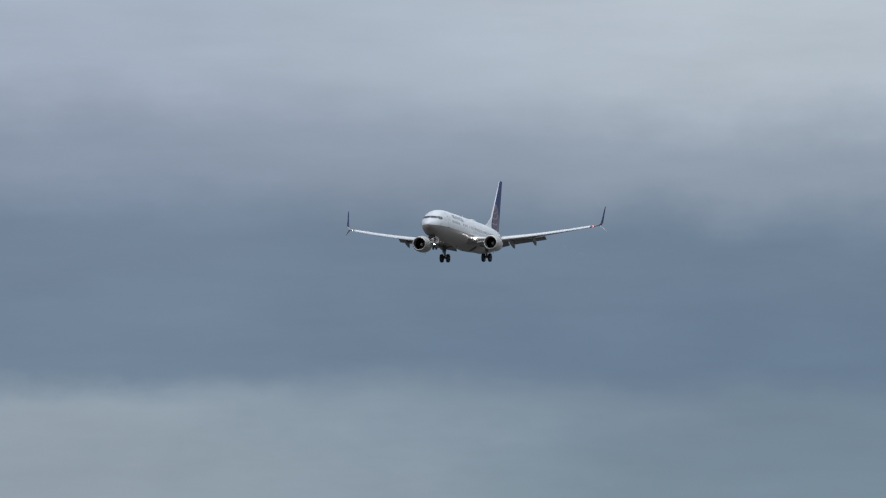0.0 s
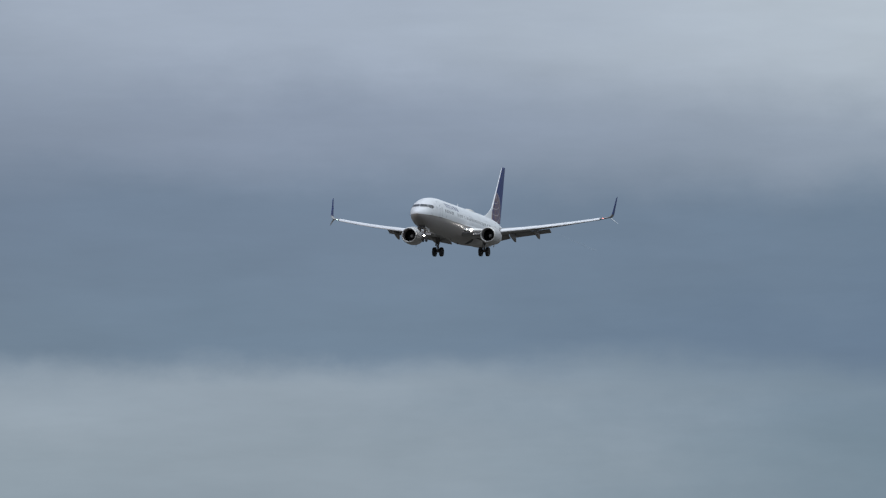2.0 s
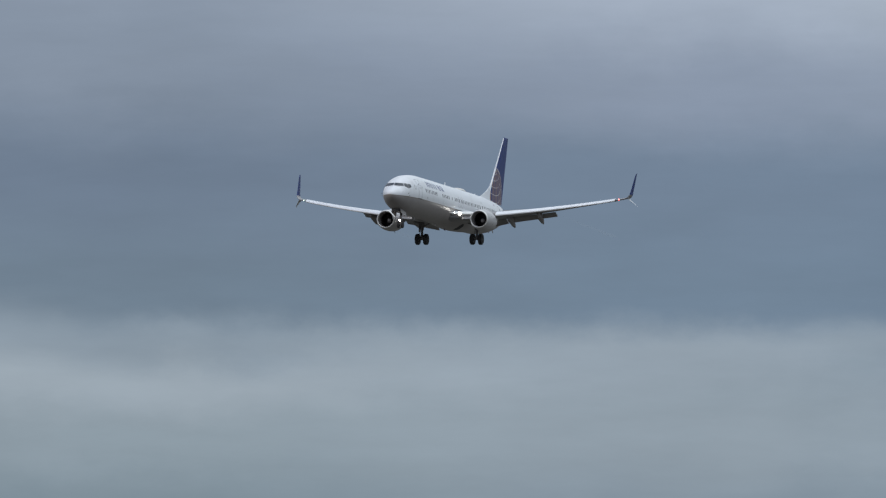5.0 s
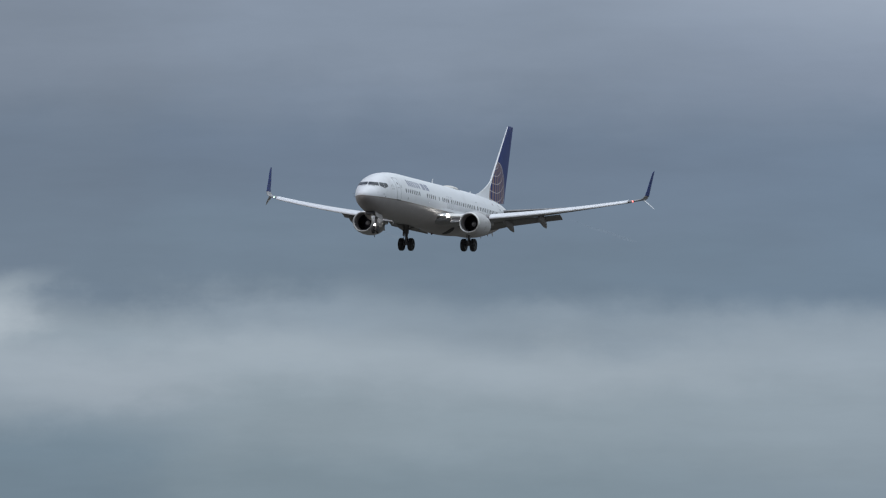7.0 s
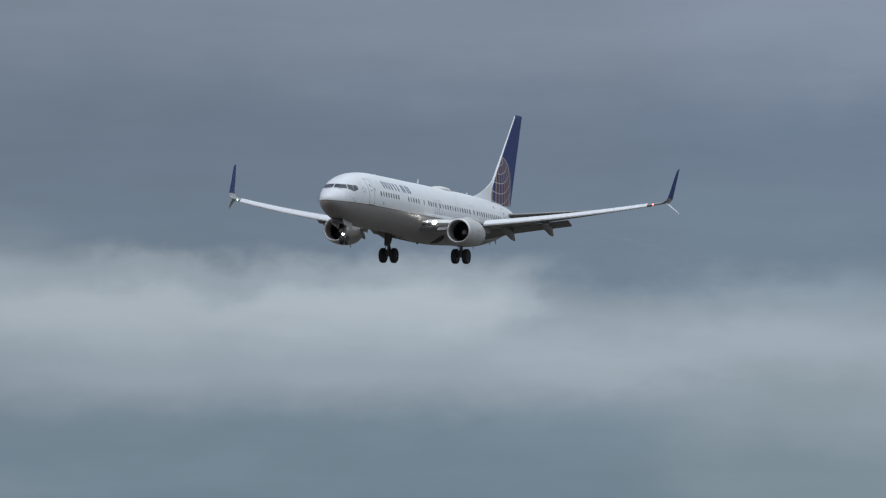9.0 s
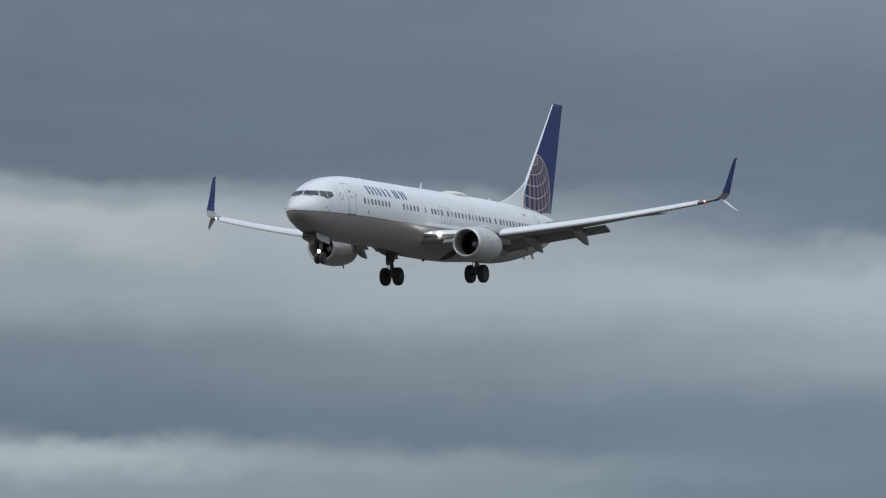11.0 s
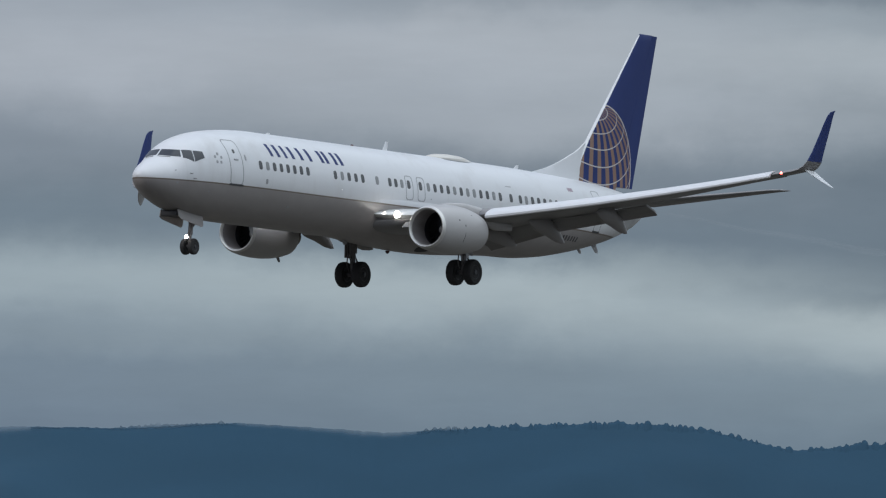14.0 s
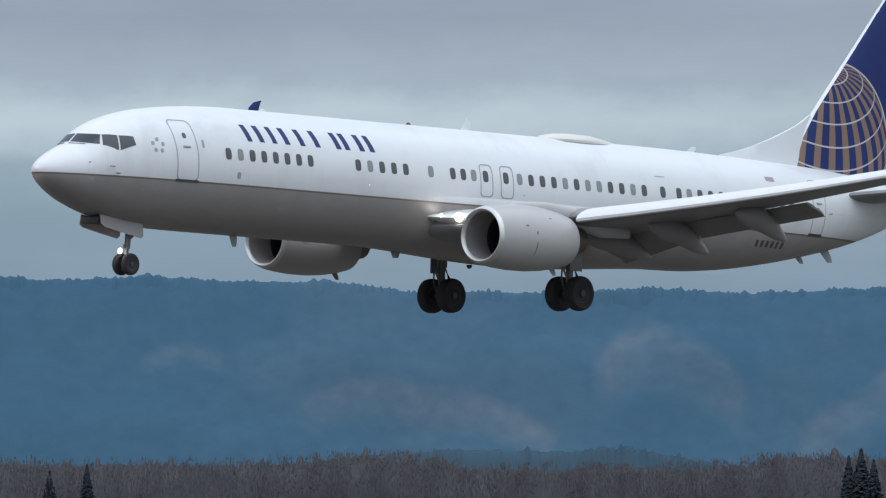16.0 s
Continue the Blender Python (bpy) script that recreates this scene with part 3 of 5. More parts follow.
    bmesh.ops.create_icosphere(bm, subdivisions=2, radius=.06, matrix=Matrix.Translation((REF - s - .02, side * 16.5, z0 + .01)))
    part("tip_lamp", bm, M_RED if side > 0 else M_GREEN, w, "red wing-tip lamp" if side > 0 else "green wing-tip lamp")
    # landing lamp in the wing root
    s, c, z0 = wing_line(2.4)
    for k, (y, s2, r) in enumerate(((2.42, 16.44, .15), (2.02, 16.06, .028),)):
        bm = bmesh.new()
        lathe(bm, [(0.0, r), (.04, r * .9), (.07, r * .5), (.08, .01)], (REF - s2 - .02, side * y, -1.03 if k == 0 else -.97), n=16)
        part("landing_lamp", tidy(bm), M_LAMP, w, "lit landing lamp" if k == 0 else "small lit turn-off lamp")
    bm = bmesh.new()
    rings = []
    for y, lead_s, top, low in ((1.45, 15.6, -1.0, -1.16), (1.7, 15.8, -.92, -1.26), (1.95, 16.05, -.83, -1.36), (2.4, 16.5, -.76, -1.44), (3.0, 17.0, -.75, -1.4), (3.8, 17.6, -.78, -1.25)):
        mid, h = (top + low) / 2 + .05, (top - low) / 2
        rings.append([(REF - lead_s - back, side * y, mid + h * up) for back, up in ((2.2, .85), (.9, .95), (.45, .88), (.18, .62), (.05, .3), (0, 0), (.06, -.32), (.2, -.62), (.5, -.88), (.9, -1), (2.2, -1))])
    loft(bm, rings)
    part("wing_glove", tidy(bm), M_GLOVE, w, "bare-metal wing root leading edge")
    return w


def engine(side):
    cx, cy, cz = REF - 14.95, side * 4.85, -1.74
    bm = bmesh.new()
    # outside from the lip to the fan nozzle
    lathe(bm, [(-.12, .935), (-.3, .985), (-.7, 1.04), (-1.3, 1.085), (-2.0, 1.085), (-2.7, 1.03), (-3.3, .93), (-3.7, .83), (-3.7, .78), (-3.2, .8), (-2.6, .76)], (cx, cy, cz), n=48, squash=.95)
    open_ends(bm)
    e = part("engine", tidy(bm), M_NACELLE, airliner, "grey nacelle with a dark intake")
    bm = bmesh.new()
    rings = []
    prof = [(-.13, .94), (-.05, .905), (0.0, .855), (-.03, .81), (-.12, .78)]
    lathe(bm, prof, (cx, cy, cz), n=48, squash=.95)
    open_ends(bm)
    part("intake_lip", tidy(bm), M_GLOVE, e, "polished metal intake lip")
    bm = bmesh.new()
    lathe(bm, [(-.11, .785), (-.4, .765), (-.9, .77), (-1.1, .775)], (cx, cy, cz), n=48, squash=.96)
    open_ends(bm)
    bmesh.ops.recalc_face_normals(bm, faces=bm.faces)
    part("intake_duct", bm, M_GREY, e)
    # deep end of the duct, coloured near black as its shade
    bm = bmesh.new()
    lathe(bm, [(-1.1, .775), (-1.3, .785), (-1.65, .79)], (cx, cy, cz), n=48, squash=.96)
    open_ends(bm)
    bmesh.ops.recalc_face_normals(bm, faces=bm.faces)
    part("fan_case", bm, M_DARK, e)
    # fan: a back plate and twenty-four blades
    bm = bmesh.new()
    lathe(bm, [(-1.55, .79), (-1.59, .79)], (cx, cy, cz), n=32)
    part("fan_disc", tidy(bm), M_DARK, e)
    bm = bmesh.new()
    rr = []
    for rad, tw in ((.2, .5), (.5, .8), (.77, 1.05)):
        t, d = .125 * math.cos(tw), .1 * math.sin(tw)
        rr.append(((d, rad, t), (-d, rad, -t), (-d - .02, rad, -t), (d - .02, rad, t)))
    loft(bm, rr)
    blade_one = part("fan_blade", tidy(bm), M_FAN, e)
    for k in range(24):
        m = Matrix.Translation((cx - 1.42, cy, cz)) @ Matrix.Rotation(2 * math.pi * k / 24, 4, "X")
        if k == 0:
            blade_one.matrix_basis = m
        else:
            shared("fan_blade", blade_one.data, e, m)
    bm = bmesh.new()
    lathe(bm, [(-1.12, .01), (-1.19, .1), (-1.34, .19), (-1.5, .23)], (cx, cy, cz), n=20)
    part("spinner", tidy(bm), M_SEAM, e)
    bm = bmesh.new()
    lathe(bm, [(-2.6, .72), (-3.6, .6), (-4.5, .42), (-4.5, .36), (-4.3, .3), (-5.0, .06)], (cx, cy, cz + .08), n=32)
    part("core_nozzle", tidy(bm), M_HOT, e, "heat-stained core nozzle")
    bm = bmesh.new()
    rings = []
    for s, top, low, half in ((16.0, -.68, -1.0, .05), (16.7, -.56, -1.0, .2), (17.8, -.5, -1.0, .26), (19.0, -.58, -1.2, .26), (20.5, -.9, -1.5, .22), (21.8, -1.1, -1.45, .06)):
        rings.append([(REF - s, cy + half * math.copysign(abs(math.sin(a)) ** .7, math.sin(a)), (top + low) / 2 + (top - low) / 2 * math.cos(a)) for a in (2 * math.pi * k / 16 for k in range(16))])
    loft(bm, rings)
    part("pylon", tidy(bm), M_NACELLE, e)
    # cowl latch marks and a split line
    for along, ang, w, h in ((-1.5, 8, .05, .09), (-1.1, 20, .09, .05), (-1.52, -20, .025, .45), (-2.3, 38, .12, .03)):
        bm = bmesh.new()
        cols = []
        for u in (0, .25, .5, .75, 1):
            a = radians(ang) + (u - .5) * h / 1.08
            row = []
            for da in (-w / 2, w / 2):
                rad = float(np.interp(-(along + da), [.12, .3, .7, 1.3, 2.0, 2.7], [.935, .985, 1.04, 1.085, 1.085, 1.03]))
                for o in (-.02, .006):
                    zz = math.sin(a) * (rad + o)
                    row.append((cx + along + da, cy + side * math.cos(a) * (rad + o), cz + (zz * .95 if zz < 0 else zz)))
            cols.append([row[0], row[1], row[3], row[2]])
        loft(bm, cols)
        part("cowl_mark", tidy(bm), M_SILL, e)
    # vortex strake on the inner side, drain mast
    bm = bmesh.new()
    yi = cy - side * 1.06
    rings = [[(cx - .9, yi, cz + .55), (cx - .9, yi - side * .01, cz + .56), (cx - 1.0, yi, cz + .57)], [(cx - 1.7, yi - side * .3, cz + .8), (cx - 1.7, yi - side * .3, cz + .82), (cx - 1.8, yi - side * .3, cz + .81)], [(cx - 2.0, yi, cz + .55), (cx - 2.0, yi, cz + .57), (cx - 2.02, yi, cz + .58)]]
    loft(bm, rings)
    part("strake", tidy(bm), M_NACELLE, e)
    return e


def fin_edge(z):
    lead = float(np.interp(z, [1.2, 1.88, 3.65, 8.75], [33.95, 34.45, 35.67, 40.03]))
    trail = float(np.interp(z, [1.2, 1.6, 8.75], [39.45, 39.57, 41.53]))
    return lead, trail


def fin_half(u):
    """Half thickness of a unit section for unit thickness."""
    return 5 * (0.2969 * math.sqrt(u) - 0.126 * u - 0.3516 * u * u + 0.2843 * u ** 3 - 0.1015 * u ** 4)


def tail():
    bm = bmesh.new()
    rings = []
    for z in (1.2, 1.9, 3.0, 4.5, 6.0, 7.5, 8.45, 8.7, 8.76):
        lead, trail = fin_edge(z)
        c = trail - lead
        tk = .1 if z < 8.7 else (.075 if z < 8.75 else .03)
        half = [(u, tk * c * fin_half(u)) for u in (0, .01, .04, .1, .2, .35, .5, .6, .7)]
        rings.append([(REF - lead - u * c, w, z) for u, w in half] + [(REF - lead - u * c, -w, z) for u, w in half[:0:-1]])
    loft(bm, rings)
    fin = part("fin", tidy(bm), TAIL, airliner, "deep blue fin with a striped tan disc")
    bm = bmesh.new()
    rings = []
    for z in (1.75, 3.0, 4.5, 6.0, 7.5, 8.5, 8.74):
        lead, trail = fin_edge(z)
        c = trail - lead
        h = .1 * c * fin_half(.703)
        a, b = lead + c * .703, trail
        rings.append([(REF - a, -h, z), (REF - a + .02, 0, z), (REF - a, h, z), (REF - b, .012, z), (REF - b, -.012, z)])
    loft(bm, rings)
    part("rudder", tidy(bm), TAIL, fin)
    bm = bmesh.new()
    rings = []
    for z in (1.7, 3.65, 6.0, 8.45, 8.69):
        lead, trail = fin_edge(z)
        c = trail - lead
        half = [(u, .1 * c * fin_half(u) + .006) for u in (0, .004, .01, .02)]
        rings.append([(REF - lead - u * c + .012, w, z) for u, w in half] + [(REF - lead - u * c + .012, -w, z) for u, w in half[:0:-1]])
    loft(bm, rings)
    part("fin_leading_edge", tidy(bm), M_SLAT, fin, "bare-metal leading edge")
    bm = bmesh.new()
    rings = []
    for k in range(15):
        s = 31.2 + .31 * k
        top = curve_at([31.2, 32.2, 33.2, 34.2, 35.0, 35.6], [1.95, 2.17, 2.48, 2.86, 3.22, 3.6], s)
        half = float(np.interp(s, [31.2, 32.2, 33.2, 34.2, 35.0, 35.6], [.02, .07, .12, .17, .2, .14]))
        rings.append([(REF - s, -half - .02, 1.5), (REF - s, -half * .6, 1.5 + (top - 1.5) * .6), (REF - s, -half * .2, top - .02), (REF - s, 0, top), (REF - s, half * .2, top - .02), (REF - s, half * .6, 1.5 + (top - 1.5) * .6), (REF - s, half + .02, 1.5)])
    loft(bm, rings)
    part("dorsal_fin", tidy(bm), M_WHITE, airliner, "white dorsal fin")
    for side in (1, -1):
        bm = bmesh.new()
        rings = []
        for y, s, c, z in ((.2, 35.9, 3.9, .8), (1.2, 36.6, 3.45, .92), (4, 38.4, 2.35, 1.25), (6.8, 40.2, 1.35, 1.6), (7.1, 40.6, 1.0, 1.63), (7.2, 41.0, .5, 1.64)):
            rings.append(foil_ring(s, side * y, z, c, .1, -2, -.01))
        loft(bm, rings)
        st = part("tailplane", tidy(bm), M_WING, airliner, "grey tailplane")
        bm = bmesh.new()
        rings = []
        for y, s, c, z in ((1.25, 36.6, 3.45, .92), (4, 38.4, 2.35, 1.25), (6.5, 40.0, 1.45, 1.56)):
            rings.append(foil_ring(s + c * .72, side * y, z + .03, c * .3, .13, -3, 0))
        loft(bm, rings)
        part("elevator", tidy(bm), M_GREY, st)
    # exhaust of the auxiliary unit
    bm = bmesh.new()
    lathe(bm, [(0.02, .2), (-.18, .17), (-.18, .13), (0, .13)], (REF - 40.28, 0, .85), n=20)
    part("tail_exhaust", tidy(bm), M_HOT, airliner)
    return fin


def wheel(bm_tyre, bm_hub, x, y, z, rad, wide):
    h = wide / 2
    lathe(bm_tyre, [(-h * .75, rad * .55), (-h, rad * .72), (-h * .96, rad * .88), (-h * .7, rad * .97), (-h * .25, rad), (0, rad * .99), (h * .25, rad), (h * .7, rad * .97), (h * .96, rad * .88), (h, rad * .72), (h * .75, rad * .55)], (x, y, z), "y", 36)
    for sg in (1, -1):
        lathe(bm_hub, [(sg * h * .5, rad * .57), (sg * h * .82, rad * .55), (sg * h * .6, rad * .42), (sg * h * .66, rad * .22), (sg * h * 1.0, rad * .18), (sg * h * 1.02, .01)], (x, y, z), "y", 24)


def main_gear(side):
    x, y, z = REF - 21.2, side * 2.86, -3.22
    def bar(name, path, radius, parent, n=12):
        bm = bmesh.new()
        tube(bm, path, radius, n)
        return part(name, tidy(bm), M_STEEL, parent)
    g = bar("main_gear", [(x + .1, y - side * .05, -1.1), (x + .03, y, -2.3)], .19, airliner)
    tagged(g, "main landing gear leg, lowered")
    bar("piston", [(x + .03, y, -2.25), (x, y, z)], .125, g)
    bar("axle", [(x, y - .55, z), (x, y + .55, z)], .085, g)
    bar("side_brace", [(x, y - side * .1, -1.9), (x + .1, y - side * 1.4, -1.4)], .07, g)
    bar("torque_link", [(x - .1, y, -2.25), (x - .34, y, -2.65), (x - .08, y, -3.1)], .05, g, 8)
    bar("brake_hose", [(x + .21, y + .05, -1.4), (x + .24, y + .07, -2.2), (x + .3, y + .02, -2.5), (x + .19, y + .06, -2.75), (x + .12, y + .1, -3.1)], .035, g, 6)
    bar("brake_hose", [(x + .2, y - .12, -1.4), (x + .22, y - .14, -2.4), (x + .18, y - .2, -2.8), (x + .1, y - .14, -3.1)], .03, g, 6)
    for dy in (-.43, .43):
        bt, bh = bmesh.new(), bmesh.new()
        wheel(bt, bh, x, y + dy, z, .565, .40)
        part("tyre", tidy(bt), M_TYRE, g, "black rubber tyre")
        part("rim", tidy(bh), M_HUB, g)
    bm = bmesh.new()
    yo = y + side * .26
    box(bm, x - .28, x + .28, yo - .02, yo + .02, -2.5, -1.35, .015)
    part("gear_door", bm, M_GREY, g)
    # near-black patch on the belly skin for the shade of the open bay
    bm = bmesh.new()
    rings = []
    for k in range(9):
        st = 21.2 - .62 + .155 * k
        reach = math.sqrt(max(.02, 1 - ((k - 4) / 4.3) ** 2))
        rings.append([fairing(st, 180 - side * (27 + 16 * reach * (j / 4 - 1)), .008) for j in range(9)])
    loft(bm, rings, closed=False)
    part("wheel_bay_shade", tidy(bm), M_DARK, g, "dark patch standing in for the open wheel bay")
    return g


def nose_gear():
    x, z = REF - 4.05, -3.2
    def bar(name, path, radius, parent, n=12):
        bm = bmesh.new()
        tube(bm, path, radius, n)
        return part(name, tidy(bm), M_STEEL, parent)
    g = bar("nose_gear", [(x - .1, 0, -1.8), (x - .03, 0, -2.7)], .1, airliner)
    tagged(g, "nose landing gear leg, lowered")
    bar("piston", [(x - .03, 0, -2.65), (x, 0, z)], .065, g)
    bar("axle", [(x, -.28, z), (x, .28, z)], .05, g)
    bar("drag_brace", [(x - .05, 0, -2.45), (x - .8, 0, -1.9)], .045, g)
    bar("torque_link", [(x + .08, 0, -2.6), (x + .24, 0, -2.85), (x + .05, 0, -3.1)], .035, g, 8)
    for dy in (-.2, .2):
        bt, bh = bmesh.new(), bmesh.new()
        wheel(bt, bh, x, dy, z, .345, .2)
        part("tyre", tidy(bt), M_TYRE, g, "black rubber tyre")
        part("rim", tidy(bh), M_HUB, g)
    for sg in (1, -1):
        bm = bmesh.new()
        # the door hangs open, splayed and following the belly
        loft(bm, [[(REF - st, sg * (.4 + o), top), (REF - st, sg * (.44 + o), top), (REF - st, sg * (.5 + o), low), (REF - st, sg * (.46 + o), low)] for st, top, low, o in ((2.45, -1.72, -2.02, 0), (2.6, -1.74, -2.12, 0), (3.4, -1.84, -2.26, .03), (4.15, -1.9, -2.38, .05), (4.25, -1.92, -2.3, .05))])
        tidy(bm)
        part("gear_door", bm, M_GREY, g, "open grey nose gear door")
    # near-black block at the belly for the shade of the open bay
    bm = bmesh.new()
    box(bm, REF - 4.2, REF - 2.4, -.38, .38, -2.0, -1.8, .01)
    part("wheel_bay_shade", bm, M_DARK, g, "dark block standing in for the open nose wheel bay")
    bm = bmesh.new()
    lathe(bm, [(0.0, .085), (.02, .075), (.035, .045), (.04, .01)], (x + .27, 0, -2.8), n=16)
    part("taxi_lamp", tidy(bm), M_LAMP_SMALL, g, "lit taxi lamp")
    return g


wing(1)
wing(-1)
engine(1)
engine(-1)
tail()
main_gear(1)
main_gear(-1)
nose_gear()


# ---------------------------------------------------------------- marks and fittings on the hull
def cabin_windows():
    ranks = [6.64 + .517 * k for k in range(8)] + [12.41 + .54 * k for k in range(5)] + [15.71, 16.72, 17.2, 17.68, 18.23, 19.17]
    ranks += [19.81 + .533 * k for k in range(12)] + [26.56, 27.33] + [27.83 + .52 * k for k in range(11)]
    lowered = {1, 9, 13, 16, 19, 23, 25, 26, 29, 33, 37}
    for side in (1, -1):
        for k, s in enumerate(ranks):
            bm = bmesh.new()
            hull_button(bm, s, .39, .25, .37, .006, side)
            bmesh.ops.recalc_face_normals(bm, faces=bm.faces)
            down = (k in lowered) if side > 0 else (k % 4 == 1)
            w = part("cabin_window", bm, M_SHADE if down else M_GLASS, fuselage, "cabin window with lowered shade" if down else "")


def cockpit_windows():
    """Six panes, three a side: the windscreen by (distance from the middle, height), the others by (station, height)."""
    def skin(y, z, o):
        low, high = .3, 4.0
        for _ in range(40):
            mid = (low + high) / 2
            if curve_at(HULL_S, HULL_TOP, mid) <= z or hull(mid, hull_angle(mid, z)).y < y:
                low = mid
            else:
                high = mid
        return hull(high, hull_angle(high, z), o)
    screen = [(.035, .475), (.035, .745), (.75, .72), (.925, .41)]
    sides = [[(1.93, .385), (2.06, .715), (2.48, .712), (2.37, .235)], [(2.43, .245), (2.53, .712), (2.99, .705), (3.0, .44)]]
    for side in (1, -1):
        bm = bmesh.new()
        p = [Vector(q) for q in screen]
        n = 7
        def at(u, v, o):
            q = p[0].lerp(p[3], u).lerp(p[1].lerp(p[2], u), v)
            w = skin(q.x, q.y, o)
            return (w.x, w.y * side, w.z)
        grid = [[bm.verts.new(at(i / n, j / n, .012)) for i in range(n + 1)] for j in range(n + 1)]
        for j in range(n):
            for i in range(n):
                bm.faces.new((grid[j][i], grid[j][i + 1], grid[j + 1][i + 1], grid[j + 1][i]))
        bmesh.ops.recalc_face_normals(bm, faces=bm.faces)
        part("cockpit_window", bm, M_COCKPIT, fuselage, "dark windscreen pane")
        for corners in sides:
            bm = bmesh.new()
            hull_patch(bm, corners, .012, 4, side)
            bmesh.ops.recalc_face_normals(bm, faces=bm.faces)
            part("cockpit_window", bm, M_COCKPIT, fuselage, "dark cockpit side pane")


def doors():
    plans = [(4.5, 5.38, -.55, 1.36, .16, .03), (17.98, 18.56, -.27, .78, .14, .032), (18.92, 19.52, -.27, .78, .14, .032),
             (34.25, 34.98, -.52, 1.28, .12, .022)]
    for side in (1, -1):
        for s0, s1, z0, z1, r, wide in plans:
            bm = bmesh.new()
            hull_ring(bm, s0, s1, z0, z1, r, wide, .007, side)
            bmesh.ops.recalc_face_normals(bm, faces=bm.faces)
            d = part("door", bm, M_SEAM, airliner, "closed door outlined by a grey seam")
            if z1 > 1.2:
                bm = bmesh.new()
                hull_patch(bm, [((s0 + s1) / 2 - .14, .48), ((s0 + s1) / 2 + .14, .48), ((s0 + s1) / 2 + .14, .53), ((s0 + s1) / 2 - .14, .53)], .03, 2, side)
                part("door_handle", tidy(bm), M_SEAM, d)
                bm = bmesh.new()
                hull_button(bm, (s0 + s1) / 2, .86, .14, .17, .01, side)
                part("door_window", tidy(bm), M_GLASS, d)
                bm = bmesh.new()
                hull_patch(bm, [(s0 - .02, z0 - .05), (s1 + .02, z0 - .05), (s1 + .02, z0 + .03), (s0 - .02, z0 + .03)], .02, 4, side)
                part("door_sill", tidy(bm), M_SILL, d)


def name_bars():
    """Plain blue bars in the size of the airline's name, grey bars for the registration."""
    for side in (1, -1):
        for s0, s1 in ((7.55, 7.75), (8.08, 8.3), (8.66, 8.86), (9.22, 9.44), (9.9, 10.12), (10.58, 10.8), (11.52, 11.74), (11.92, 12.14), (12.58, 12.8), (13.04, 13.26)):
            bm = bmesh.new()
            hull_patch(bm, [(s0 + .06, .85), (s1 + .06, .85), (s1 - .06, 1.37), (s0 - .06, 1.37)], .006, 3, side)
            part("name_bar", tidy(bm), M_BLUE, fuselage, "plain blue bar in place of a letter")
        for k in range(6):
            s0 = 31.4 + .29 * k
            bm = bmesh.new()
            hull_patch(bm, [(s0 + .07, -1.08), (s0 + .2, -1.08), (s0 + .17, -.87), (s0 + .04, -.87)], .006, 2, side)
            part("registration_bar", tidy(bm), M_SILL, fuselage, "plain dark bar in place of a character")
        for k in range(5):
            a = 2 * math.pi * k / 5 + .3
            bm = bmesh.new()
            hull_button(bm, 3.82 + .2 * math.cos(a), .48 + .19 * math.sin(a), .12, .13, .006, side, 4)
            part("badge_mark", tidy(bm), M_SEAM, fuselage)
        bm = bmesh.new()
        hull_button(bm, 12.9, -.2, .03, .03, .008, side, 5)
        part("inspection_lamp", tidy(bm), M_LAMP_DIM, fuselage, "tiny lit wing inspection lamp")
        bm = bmesh.new()
        hull_patch(bm, [(31.95, 1.09), (32.4, 1.09), (32.4, 1.24), (31.95, 1.24)], .006, 2, side)
        part("flag_mark", tidy(bm), M_FLAG, fuselage, "small red and blue flag mark")
        # the last one is the top seam of the mid exit door
        for s, z, w, h in ((7.09, -.27, .16, .22), (5.63, .64, .1, .26), (1.4, -.18, .08, .05), (1.46, -.7, .1, .1), (20.0, -.12, .05, .05), (3.3, -.95, .08, .06), (35.3, .2, .25, .05), (9.2, -1.2, .22, .1), (26.55, .9, .5, .03)):
            bm = bmesh.new()
            hull_button(bm, s, z, w, h, .006, side, 5)
            part("service_port", tidy(bm), M_SEAM, fuselage)


def blade(name, s, z, chord, height, sweep, parent, material, y=0.0, label=""):
    bm = bmesh.new()
    rings = []
    for u, k in ((-.08 / abs(height), 1.05), (.5, .8), (1, .5)):
        c = chord * k
        rings.append([(REF - s - sweep * u - a * c, y + b * c * .5, z + height * u) for a, b in ((0, 0), (.25, .1), (.6, .09), (1, 0), (.6, -.09), (.25, -.1))])
    loft(bm, rings)
    return part(name, tidy(bm), material, parent, label)


